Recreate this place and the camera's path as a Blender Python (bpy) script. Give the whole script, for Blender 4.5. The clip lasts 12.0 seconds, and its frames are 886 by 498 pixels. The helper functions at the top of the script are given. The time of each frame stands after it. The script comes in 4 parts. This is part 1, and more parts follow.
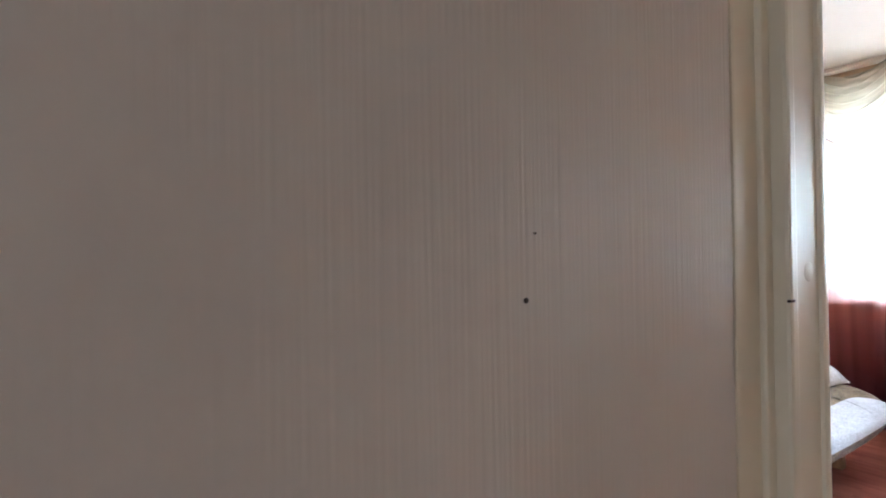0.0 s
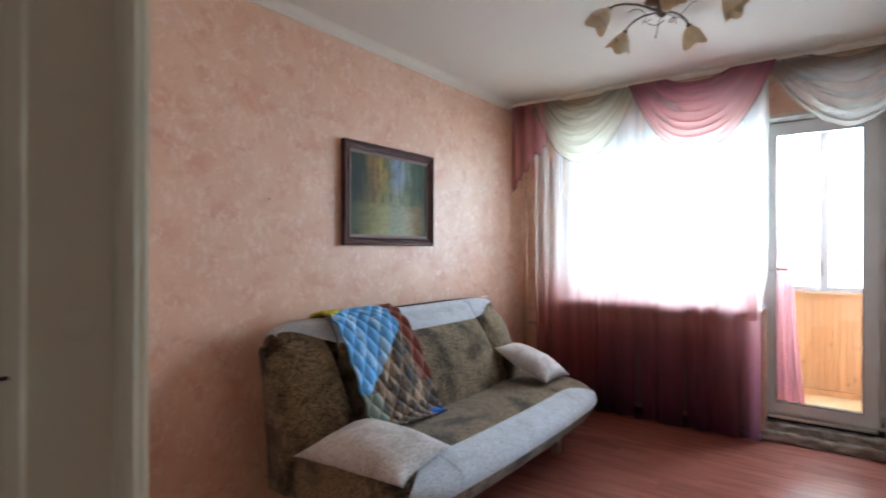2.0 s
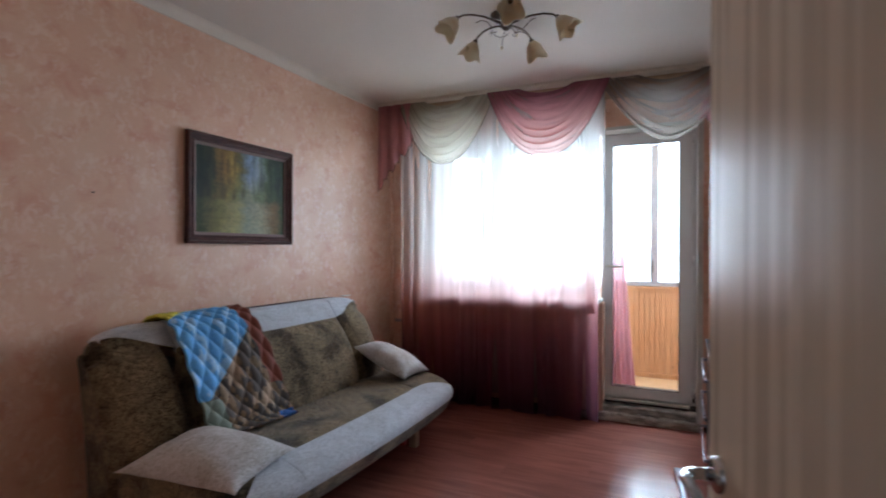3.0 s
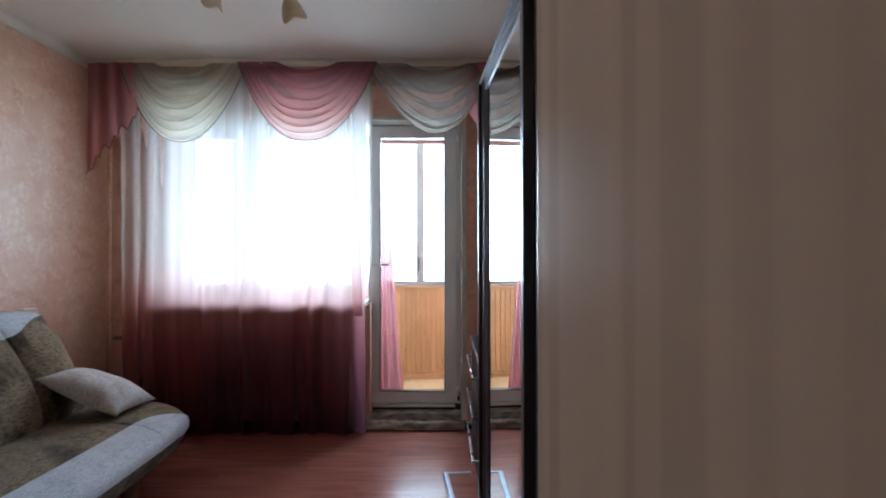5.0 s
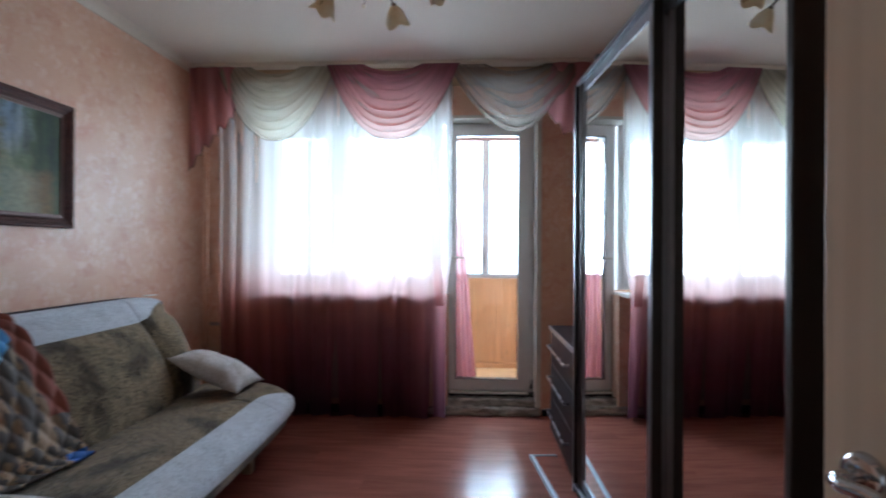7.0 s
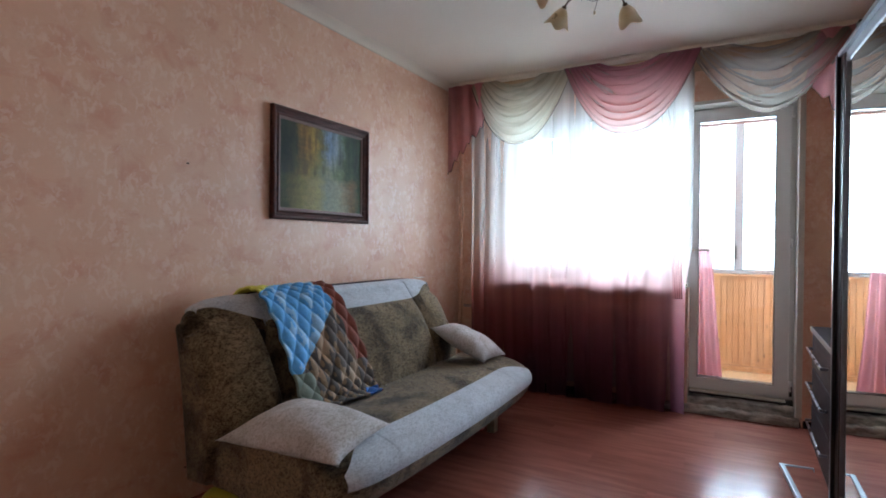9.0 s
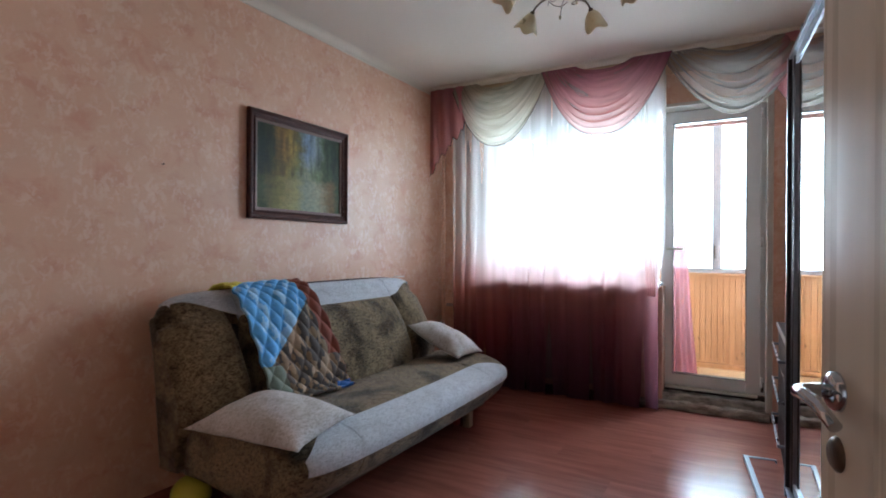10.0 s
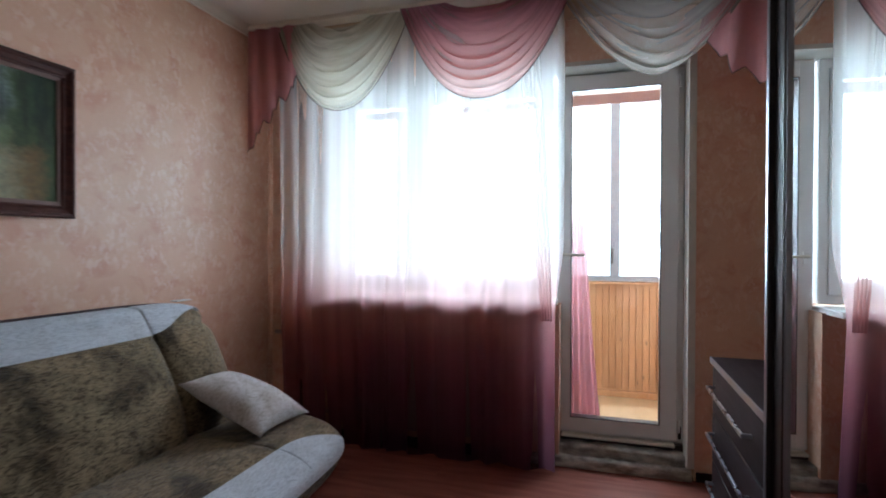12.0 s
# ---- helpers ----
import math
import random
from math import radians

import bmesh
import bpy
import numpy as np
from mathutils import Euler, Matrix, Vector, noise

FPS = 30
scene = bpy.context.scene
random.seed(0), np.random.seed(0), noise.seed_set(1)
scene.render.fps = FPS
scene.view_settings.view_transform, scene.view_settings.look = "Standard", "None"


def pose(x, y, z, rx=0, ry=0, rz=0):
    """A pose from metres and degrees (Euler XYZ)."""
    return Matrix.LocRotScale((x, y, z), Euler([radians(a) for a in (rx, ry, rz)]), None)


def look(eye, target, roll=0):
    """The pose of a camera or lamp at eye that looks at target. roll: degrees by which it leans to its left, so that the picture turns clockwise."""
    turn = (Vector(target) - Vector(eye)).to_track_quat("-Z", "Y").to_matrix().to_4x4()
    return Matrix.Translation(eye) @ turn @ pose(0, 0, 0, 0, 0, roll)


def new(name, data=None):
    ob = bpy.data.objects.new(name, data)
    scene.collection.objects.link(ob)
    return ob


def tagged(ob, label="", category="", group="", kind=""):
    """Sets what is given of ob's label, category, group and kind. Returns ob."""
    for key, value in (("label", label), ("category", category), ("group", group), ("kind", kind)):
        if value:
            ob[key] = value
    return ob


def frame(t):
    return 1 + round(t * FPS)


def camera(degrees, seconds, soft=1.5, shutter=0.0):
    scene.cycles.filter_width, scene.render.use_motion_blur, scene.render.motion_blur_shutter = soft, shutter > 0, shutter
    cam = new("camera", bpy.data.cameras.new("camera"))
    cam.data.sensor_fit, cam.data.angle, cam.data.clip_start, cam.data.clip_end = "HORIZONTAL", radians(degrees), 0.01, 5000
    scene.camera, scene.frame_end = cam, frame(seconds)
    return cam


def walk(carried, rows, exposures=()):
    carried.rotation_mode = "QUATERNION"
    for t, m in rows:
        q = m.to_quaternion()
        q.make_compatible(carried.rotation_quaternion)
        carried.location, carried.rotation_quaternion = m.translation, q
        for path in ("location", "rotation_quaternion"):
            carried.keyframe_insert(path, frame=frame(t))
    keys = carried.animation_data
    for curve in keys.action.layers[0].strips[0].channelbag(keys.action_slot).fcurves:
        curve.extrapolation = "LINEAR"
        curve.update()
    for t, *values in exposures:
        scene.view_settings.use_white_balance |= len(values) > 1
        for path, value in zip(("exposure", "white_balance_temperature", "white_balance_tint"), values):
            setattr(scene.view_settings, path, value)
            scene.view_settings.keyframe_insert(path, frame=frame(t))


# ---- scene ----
# x, y: metres from the sofa wall and the window wall; z from the floor
cam = camera(80.0, 12.0, soft=1.8, shutter=0.5)
# seconds, place, pitch, roll, yaw
PATH = [
    (0.0, -4.906, -2.186, 1.295, 0.38, 0.87, -33.33),
    (0.5, -4.812, -2.161, 1.302, 0.09, 0.20, -36.33),
    (1.0, -4.655, -2.195, 1.308, 0.22, 0.28, -41.82),
    (1.5, -4.528, -2.262, 1.314, 0.07, 0.14, -46.80),
    (2.0, -4.477, -2.337, 1.320, 0.02, -0.16, -53.00),
    (2.5, -4.460, -2.420, 1.317, -0.06, -0.20, -59.67),
    (3.0, -4.404, -2.504, 1.320, -0.06, -0.25, -65.24),
    (3.5, -4.364, -2.598, 1.330, -0.15, -0.17, -70.85),
    (5.5, -3.924, -2.355, 1.236, 0.58, -0.16, -92.69),
    (6.0, -4.023, -2.264, 1.253, 0.42, -0.29, -92.99),
    (6.5, -4.086, -2.183, 1.243, 0.49, -0.30, -91.94),
    (7.0, -4.155, -2.095, 1.243, 0.09, -0.31, -86.83),
    (7.5, -4.198, -2.078, 1.222, -0.05, -0.49, -76.36),
    (9.5, -4.444, -2.358, 1.199, -0.50, -0.46, -59.84),
    (10.0, -4.405, -2.438, 1.175, -0.04, -0.37, -60.35),
    (10.5, -4.228, -2.411, 1.218, -0.50, -0.47, -63.25),
    (11.0, -3.985, -2.293, 1.251, -0.79, -0.53, -68.20),
    (11.5, -3.561, -2.220, 1.248, -0.60, -0.30, -70.96),
    (12.0, -3.192, -2.165, 1.238, -0.43, -0.24, -72.80),
]
EXPOSURES = [(0.0, 1.58, 6100, 10), (0.5, 1.50, 6100, 10), (1.0, 1.25, 6150, 10), (1.5, 0.76, 6200, 10), (2.0, 0.45, 6100, 10), (2.5, 0.02, 6000, 13), (3.0, -0.25, 6080, 14), (3.5, -0.33, 6080, 15), (5.5, -0.36, 5800, 10), (6.5, -0.32, 5750, 10), (7.5, -0.36, 5800, 10), (9.5, 0.03, 5950, 10), (10.0, -0.02, 5950, 10), (10.5, -0.12, 5900, 10), (11.0, -0.23, 5850, 10), (12.0, -0.40, 5950, 10)]
walk(cam, [(t, pose(x, y, z, 90 + pitch, roll, yaw)) for t, x, y, z, pitch, roll, yaw in PATH], EXPOSURES)

# ---- light ----
world = bpy.data.worlds.new("sky")
scene.world = world
world.use_nodes = True
wn = world.node_tree
sky = wn.nodes.new("ShaderNodeTexSky")
sky.sky_type, sky.sun_disc = "NISHITA", False
sky.sun_elevation, sky.sun_rotation = radians(48), radians(250)
wn.links.new(sky.outputs[0], wn.nodes["Background"].inputs[0])
wn.nodes["Background"].inputs[1].default_value = 0.15
sun = new("sun", bpy.data.lights.new("sun", "SUN"))
sun.data.energy, sun.data.angle, sun.data.color = 2.0, radians(0.5), (1.0, 0.95, 0.88)
sun.matrix_world = look((-8, 4, 12), (0, 0, 0))
# sky light entering by the balcony glazing
skylight = new("window_light", bpy.data.lights.new("window_light", "AREA"))
skylight.data.shape, skylight.data.size, skylight.data.size_y = "RECTANGLE", 3.5, 1.45
skylight.data.energy, skylight.data.color = 440.0, (0.735, 0.88, 1.0)
skylight.matrix_world = look((1.22, -1.55, 1.72), (0, -1.55, 1.72))

# added fill lamp for the corridor, in the made-up opening at its unseen end
fill_lamp = new("corridor_fill", bpy.data.lights.new("corridor_fill", "AREA"))
fill_lamp.data.shape, fill_lamp.data.size, fill_lamp.data.size_y = "RECTANGLE", 0.8, 1.9
fill_lamp.data.energy, fill_lamp.data.color = 2.3, (0.90, 0.93, 1.0)
fill_lamp.matrix_world = look((-6.68, -2.75, 1.05), (-5, -2.6, 1.05))

# ---- materials ----
def mat(name, color, rough=0.6, metal=0.0, vary=0.12, scale=18.0, bump=0.15, fine=140.0, second=None, spec=0.5, sheen=0.0, stretch=(1, 1, 1)):
    """Surface with two scales of variation and a fine relief."""
    m = bpy.data.materials.new(name)
    m.use_nodes = True
    t = m.node_tree
    n, l = t.nodes, t.links
    b = n["Principled BSDF"]
    tc = n.new("ShaderNodeTexCoord")
    mp = n.new("ShaderNodeMapping")
    mp.inputs["Scale"].default_value = stretch
    l.new(tc.outputs["Object"], mp.inputs[0])
    big = n.new("ShaderNodeTexNoise")
    big.inputs["Scale"].default_value, big.inputs["Detail"].default_value = scale, 5
    sml = n.new("ShaderNodeTexNoise")
    sml.inputs["Scale"].default_value, sml.inputs["Detail"].default_value = fine, 3
    l.new(mp.outputs[0], big.inputs[0]), l.new(mp.outputs[0], sml.inputs[0])
    mix = n.new("ShaderNodeMix")
    mix.data_type = "RGBA"
    dark = second or tuple(c * (1 - vary) for c in color)
    mix.inputs["A"].default_value, mix.inputs["B"].default_value = (*dark, 1), (*color, 1)
    ramp = n.new("ShaderNodeMapRange")
    ramp.inputs[1].default_value, ramp.inputs[2].default_value = 0.36, 0.64
    l.new(big.outputs["Fac"], ramp.inputs[0])
    add = n.new("ShaderNodeMath")
    add.operation = "MULTIPLY_ADD"
    add.inputs[1].default_value = 0.5
    sub = n.new("ShaderNodeMath")
    sub.operation = "MULTIPLY_ADD"
    sub.inputs[1].default_value, sub.inputs[2].default_value = 0.7, -0.1
    l.new(sml.outputs["Fac"], add.inputs[0])
    l.new(ramp.outputs[0], sub.inputs[0])
    l.new(sub.outputs[0], add.inputs[2])
    l.new(add.outputs[0], mix.inputs["Factor"])
    l.new(mix.outputs["Result"], b.inputs["Base Color"])
    rr = n.new("ShaderNodeMapRange")
    rr.inputs[3].default_value, rr.inputs[4].default_value = max(0.02, rough - 0.08), min(1, rough + 0.08)
    l.new(big.outputs["Fac"], rr.inputs[0])
    l.new(rr.outputs[0], b.inputs["Roughness"])
    b.inputs["Metallic"].default_value, b.inputs["Specular IOR Level"].default_value = metal, spec
    if sheen:
        b.inputs["Sheen Weight"].default_value, b.inputs["Sheen Roughness"].default_value = sheen, 0.4
    if bump:
        bp = n.new("ShaderNodeBump")
        bp.inputs["Strength"].default_value, bp.inputs["Distance"].default_value = bump, 0.004
        l.new(sml.outputs["Fac"], bp.inputs["Height"])
        l.new(bp.outputs[0], b.inputs["Normal"])
    return m


def tree_of(m):
    return m.node_tree.nodes, m.node_tree.links, m.node_tree.nodes["Principled BSDF"]


M_white = mat("white_paint", (0.78, 0.76, 0.72), 0.55, vary=0.06, scale=3, bump=0.05)
M_ceiling = mat("ceiling_paint", (0.70, 0.635, 0.555), 0.85, vary=0.05, scale=2, bump=0.05, fine=60)
M_cornice = mat("cornice_foam", (0.72, 0.645, 0.545), 0.7, vary=0.05, scale=6, bump=0.05)
M_pvc = mat("white_pvc", (0.86, 0.86, 0.85), 0.35, vary=0.05, scale=5, bump=0.02)
M_plaster = mat("reveal_plaster", (0.72, 0.69, 0.62), 0.8, vary=0.15, scale=7, bump=0.25, fine=60)
M_concrete = mat("rough_concrete", (0.66, 0.61, 0.53), 0.9, second=(0.17, 0.145, 0.125), scale=9, bump=0.6, fine=45, stretch=(1, 1, 3))
M_darkgap = mat("dark_gap", (0.05, 0.045, 0.04), 0.9, bump=0.1)
M_alu = mat("brushed_aluminium", (0.24, 0.25, 0.28), 0.34, metal=0.85, vary=0.1, bump=0.03, fine=300)
M_chrome = mat("chrome", (0.58, 0.59, 0.62), 0.14, metal=1.0, vary=0.05, bump=0.0)
M_bar = mat("dark_steel", (0.26, 0.27, 0.31), 0.28, metal=1.0, vary=0.1, bump=0.0)
M_black = mat("wenge_black", (0.022, 0.017, 0.016), 0.35, vary=0.3, scale=12, bump=0.05)
M_wenge = mat("wenge_veneer", (0.030, 0.020, 0.022), 0.45, spec=0.06, second=(0.022, 0.013, 0.013), scale=5, fine=50, bump=0.05, stretch=(1, 8, 8))
M_framewood = mat("stained_frame_wood", (0.105, 0.038, 0.028), 0.5, spec=0.2, second=(0.045, 0.016, 0.013), scale=10, bump=0.08, stretch=(1, 6, 6))
M_slip = mat("frame_slip", (0.20, 0.11, 0.085), 0.5, scale=20)
M_ivory = mat("ivory_plastic", (0.75, 0.72, 0.62), 0.4, vary=0.05)
M_bronze = mat("aged_bronze", (0.16, 0.11, 0.075), 0.35, metal=0.8, vary=0.4, scale=40)
M_nail = mat("dark_nail", (0.05, 0.03, 0.025), 0.5, metal=0.5)
M_ball = mat("yellow_rubber", (0.55, 0.52, 0.05), 0.5, vary=0.15, scale=25)
M_red = mat("red_plastic", (0.45, 0.05, 0.03), 0.5)
M_board = mat("fiberboard", (0.24, 0.16, 0.10), 0.8)
M_ground = mat("far_ground", (0.10, 0.12, 0.06), 0.9, scale=0.05, fine=1.0, second=(0.18, 0.17, 0.15), bump=0)
M_facade = mat("facade_concrete", (0.45, 0.43, 0.40), 0.9, scale=2)
M_cord = mat("dark_cord", (0.07, 0.04, 0.04), 0.8)
M_radiator = mat("radiator_enamel", (0.40, 0.31, 0.30), 0.6, vary=0.04, scale=3, bump=0.02)
M_rust = mat("rust_piping", (0.20, 0.06, 0.035), 0.8)
M_leg = mat("raw_beech", (0.36, 0.23, 0.13), 0.6, vary=0.25, scale=8, stretch=(6, 6, 1))
M_taupe = mat("sofa_base_cloth", (0.20, 0.155, 0.095), 0.9, second=(0.10, 0.078, 0.048), scale=12, sheen=0.2)


def wood(name, light, dark, across, rough, joint=0.0):
    """Long-grained wood; across: scale factors that draw out the grain."""
    m = mat(name, light, rough, second=dark, scale=3.0, fine=22, bump=0.02, stretch=across)
    n, l, b = tree_of(m)
    info = n.new("ShaderNodeObjectInfo")
    hsv = n.new("ShaderNodeHueSaturation")
    src = b.inputs["Base Color"].links[0].from_socket
    mr = n.new("ShaderNodeMapRange")
    mr.inputs[3].default_value, mr.inputs[4].default_value = 1 - joint, 1 + joint
    l.new(info.outputs["Random"], mr.inputs[0])
    l.new(mr.outputs[0], hsv.inputs["Value"])
    l.new(src, hsv.inputs["Color"])
    l.new(hsv.outputs[0], b.inputs["Base Color"])
    tc = next(x for x in n if x.type == "TEX_COORD")
    mp = next(x for x in n if x.type == "MAPPING")
    off = n.new("ShaderNodeVectorMath")
    off.operation = "SCALE"
    comb = n.new("ShaderNodeCombineXYZ")
    for i in range(3):
        l.new(info.outputs["Random"], comb.inputs[i])
    l.new(comb.outputs[0], off.inputs[0])
    off.inputs["Scale"].default_value = 37.0
    l.new(off.outputs[0], mp.inputs["Location"])
    return m


def knots(m):
    """Dark round knots scattered over a wood."""
    n, l, b = tree_of(m)
    mp = n.new("ShaderNodeMapping")
    mp.inputs["Scale"].default_value = (13, 13, 6)
    tc = next(x for x in n if x.type == "TEX_COORD")
    old = next(x for x in n if x.type == "MAPPING")
    l.new(tc.outputs["Object"], mp.inputs[0])
    l.new(old.inputs["Location"].links[0].from_socket, mp.inputs["Location"])
    v = n.new("ShaderNodeTexVoronoi")
    v.inputs["Scale"].default_value = 1.0
    l.new(mp.outputs[0], v.inputs[0])
    k = n.new("ShaderNodeMapRange")
    k.inputs[1].default_value, k.inputs[2].default_value, k.inputs[3].default_value, k.inputs[4].default_value = 0.05, 0.15, 0.35, 1.0
    l.new(v.outputs["Distance"], k.inputs[0])
    x = n.new("ShaderNodeMix")
    x.data_type, x.blend_type = "RGBA", "MULTIPLY"
    x.inputs["Factor"].default_value = 1.0
    l.new(b.inputs["Base Color"].links[0].from_socket, x.inputs["A"])
    l.new(k.outputs[0], x.inputs["B"])
    l.new(x.outputs["Result"], b.inputs["Base Color"])


M_laminate = wood("cherry_laminate", (0.300, 0.108, 0.076), (0.205, 0.067, 0.047), (8, 0.9, 1), 0.20, 0.10)
for link_ in list(tree_of(M_laminate)[2].inputs["Normal"].links):
    tree_of(M_laminate)[1].remove(link_)
tree_of(M_laminate)[2].inputs["Specular IOR Level"].default_value = 0.30
M_pine = wood("varnished_pine", (0.50, 0.285, 0.140), (0.37, 0.185, 0.080), (7, 7, 0.8), 0.4, 0.10)
knots(M_pine)
M_pinefloor = wood("pine_floor", (0.62, 0.45, 0.26), (0.50, 0.34, 0.18), (1, 8, 1), 0.45, 0.08)


def wallpaper():
    """Beige-salmon wallpaper: cloudy red blotches, and clusters of small pearly strokes that catch the light."""
    m = mat("salmon_wallpaper", (0.765, 0.495, 0.345), 0.5, second=(0.715, 0.425, 0.29), scale=3.2, fine=42, bump=0.08)
    n, l, b = tree_of(m)
    tc = next(x for x in n if x.type == "TEX_COORD")

    def clouds(size, detail, rough, lo, hi, squash=(1, 1, 1), twist=0.0):
        mp = n.new("ShaderNodeMapping")
        mp.inputs["Scale"].default_value = squash
        l.new(tc.outputs["Object"], mp.inputs[0])
        k = n.new("ShaderNodeTexNoise")
        k.inputs["Scale"].default_value, k.inputs["Detail"].default_value = size, detail
        k.inputs["Roughness"].default_value, k.inputs["Distortion"].default_value = rough, twist
        l.new(mp.outputs[0], k.inputs[0])
        r = n.new("ShaderNodeMapRange")
        r.inputs[1].default_value, r.inputs[2].default_value = lo, hi
        l.new(k.outputs["Fac"], r.inputs[0])
        return r.outputs[0]

    def times(a, c):
        k = n.new("ShaderNodeMath")
        k.operation = "MULTIPLY"
        for i, v in enumerate((a, c)):
            if isinstance(v, float):
                k.inputs[i].default_value = v
            else:
                l.new(v, k.inputs[i])
        return k.outputs[0]

    def over(color, fac):
        k = n.new("ShaderNodeMix")
        k.data_type = "RGBA"
        k.inputs["B"].default_value = (*color, 1)
        l.new(b.inputs["Base Color"].links[0].from_socket, k.inputs["A"])
        l.new(fac, k.inputs["Factor"])
        l.new(k.outputs["Result"], b.inputs["Base Color"])

    over((0.65, 0.30, 0.20), times(clouds(6.0, 5, 0.62, 0.50, 0.66, (1, 1, 1.25), 0.5), 0.68))
    cluster = clouds(8.0, 2, 0.5, 0.42, 0.54)
    strokes = clouds(34, 5, 0.7, 0.49, 0.58, (1, 1, 0.7), 0.7)
    fleck = times(cluster, strokes)
    over((0.86, 0.67, 0.54), times(fleck, 0.42))
    r = n.new("ShaderNodeMapRange")
    r.inputs[3].default_value, r.inputs[4].default_value = 0.48, 0.30
    l.new(fleck, r.inputs[0])
    l.new(r.outputs[0], b.inputs["Roughness"])
    l.new(times(fleck, 0.6), b.inputs["Coat Weight"])
    b.inputs["Coat Roughness"].default_value = 0.40
    return m


M_paper = wallpaper()


def streaked():
    """White gloss paint with brush streaks running up and down, and a few scuffs."""
    m = mat("brushed_gloss_paint", (0.66, 0.585, 0.51), 0.42, vary=0.16, scale=3.5, fine=11, bump=0.0, spec=0.6)
    n, l, b = tree_of(m)
    tc = next(x for x in n if x.type == "TEX_COORD")
    mp = n.new("ShaderNodeMapping")
    mp.inputs["Scale"].default_value = (1, 1, 0.012)
    l.new(tc.outputs["Object"], mp.inputs[0])
    s = n.new("ShaderNodeTexNoise")
    s.inputs["Scale"].default_value, s.inputs["Detail"].default_value = 420, 4
    l.new(mp.outputs[0], s.inputs[0])
    bp = n.new("ShaderNodeBump")
    bp.inputs["Strength"].default_value, bp.inputs["Distance"].default_value = 0.4, 0.0014
    l.new(s.outputs["Fac"], bp.inputs["Height"])
    l.new(bp.outputs[0], b.inputs["Normal"])
    return m


M_streak = streaked()
M_door = mat("white_door_paint", (0.72, 0.63, 0.505), 0.28, vary=0.10, scale=2, bump=0.5, fine=1.0, spec=0.18, stretch=(11, 11, 0.12))
M_jamb = mat("old_door_paint", (0.80, 0.715, 0.55), 0.38, vary=0.14, scale=5, bump=0.15, fine=25, stretch=(1, 1, 0.2))


def chenille(name, a, c, sc, fleck, size, worn, wear_to):
    """Brushed chenille: fine curved strokes over two close colours, and soft worn clouds."""
    m = mat(name, a, 0.95, second=c, scale=sc, fine=120, bump=0.0, sheen=0.25, spec=0.12)
    n, l, b = tree_of(m)
    tc = next(x for x in n if x.type == "TEX_COORD")

    def darken(scale, detail, rough, twist, stretch, lo, hi, tone):
        mp = n.new("ShaderNodeMapping")
        mp.inputs["Scale"].default_value, mp.inputs["Rotation"].default_value = stretch, (0.0, 0.35, 0.25)
        l.new(tc.outputs["Object"], mp.inputs[0])
        f = n.new("ShaderNodeTexNoise")
        f.inputs["Scale"].default_value, f.inputs["Detail"].default_value = scale, detail
        f.inputs["Roughness"].default_value, f.inputs["Distortion"].default_value = rough, twist
        l.new(mp.outputs[0], f.inputs[0])
        mk = n.new("ShaderNodeMapRange")
        mk.inputs[1].default_value, mk.inputs[2].default_value = lo, hi
        l.new(f.outputs["Fac"], mk.inputs[0])
        mix = n.new("ShaderNodeMix")
        mix.data_type, mix.blend_type = "RGBA", "MULTIPLY"
        mix.inputs["B"].default_value = (*tone, 1)
        l.new(b.inputs["Base Color"].links[0].from_socket, mix.inputs["A"])
        l.new(mk.outputs[0], mix.inputs["Factor"])
        l.new(mix.outputs["Result"], b.inputs["Base Color"])
        return f

    f = darken(size, 4, 0.6, 1.4, (1, 2.2, 2.2), 0.47, 0.58, fleck)
    darken(worn, 5, 0.62, 0.3, (1, 1, 1), 0.47, 0.62, wear_to)
    bp = n.new("ShaderNodeBump")
    bp.inputs["Strength"].default_value, bp.inputs["Distance"].default_value = 0.9, 0.006
    l.new(f.outputs["Fac"], bp.inputs["Height"])
    l.new(bp.outputs[0], b.inputs["Normal"])
    return m


M_olive = chenille("olive_chenille", (0.35, 0.272, 0.165), (0.25, 0.195, 0.12), 6.0, (0.31, 0.295, 0.28), 46, 4.2, (0.26, 0.25, 0.25))
M_grey = chenille("silver_chenille", (0.72, 0.78, 0.85), (0.65, 0.70, 0.76), 9, (0.70, 0.71, 0.73), 60, 9.0, (0.90, 0.90, 0.90))
M_pillow = chenille("pale_chenille", (0.76, 0.75, 0.76), (0.68, 0.665, 0.66), 8, (0.68, 0.65, 0.61), 55, 6.0, (0.80, 0.77, 0.73))


def glass(name, tint=(1, 1, 1)):
    m = bpy.data.materials.new(name)
    m.use_nodes = True
    n, l = m.node_tree.nodes, m.node_tree.links
    n.remove(n["Principled BSDF"])
    tr, gl, mx, fr = n.new("ShaderNodeBsdfTransparent"), n.new("ShaderNodeBsdfGlossy"), n.new("ShaderNodeMixShader"), n.new("ShaderNodeFresnel")
    tr.inputs[0].default_value, gl.inputs["Roughness"].default_value = (*tint, 1), 0.02
    fr.inputs["IOR"].default_value = 1.45
    l.new(fr.outputs[0], mx.inputs[0]), l.new(tr.outputs[0], mx.inputs[1]), l.new(gl.outputs[0], mx.inputs[2])
    l.new(mx.outputs[0], n["Material Output"].inputs[0])
    return m


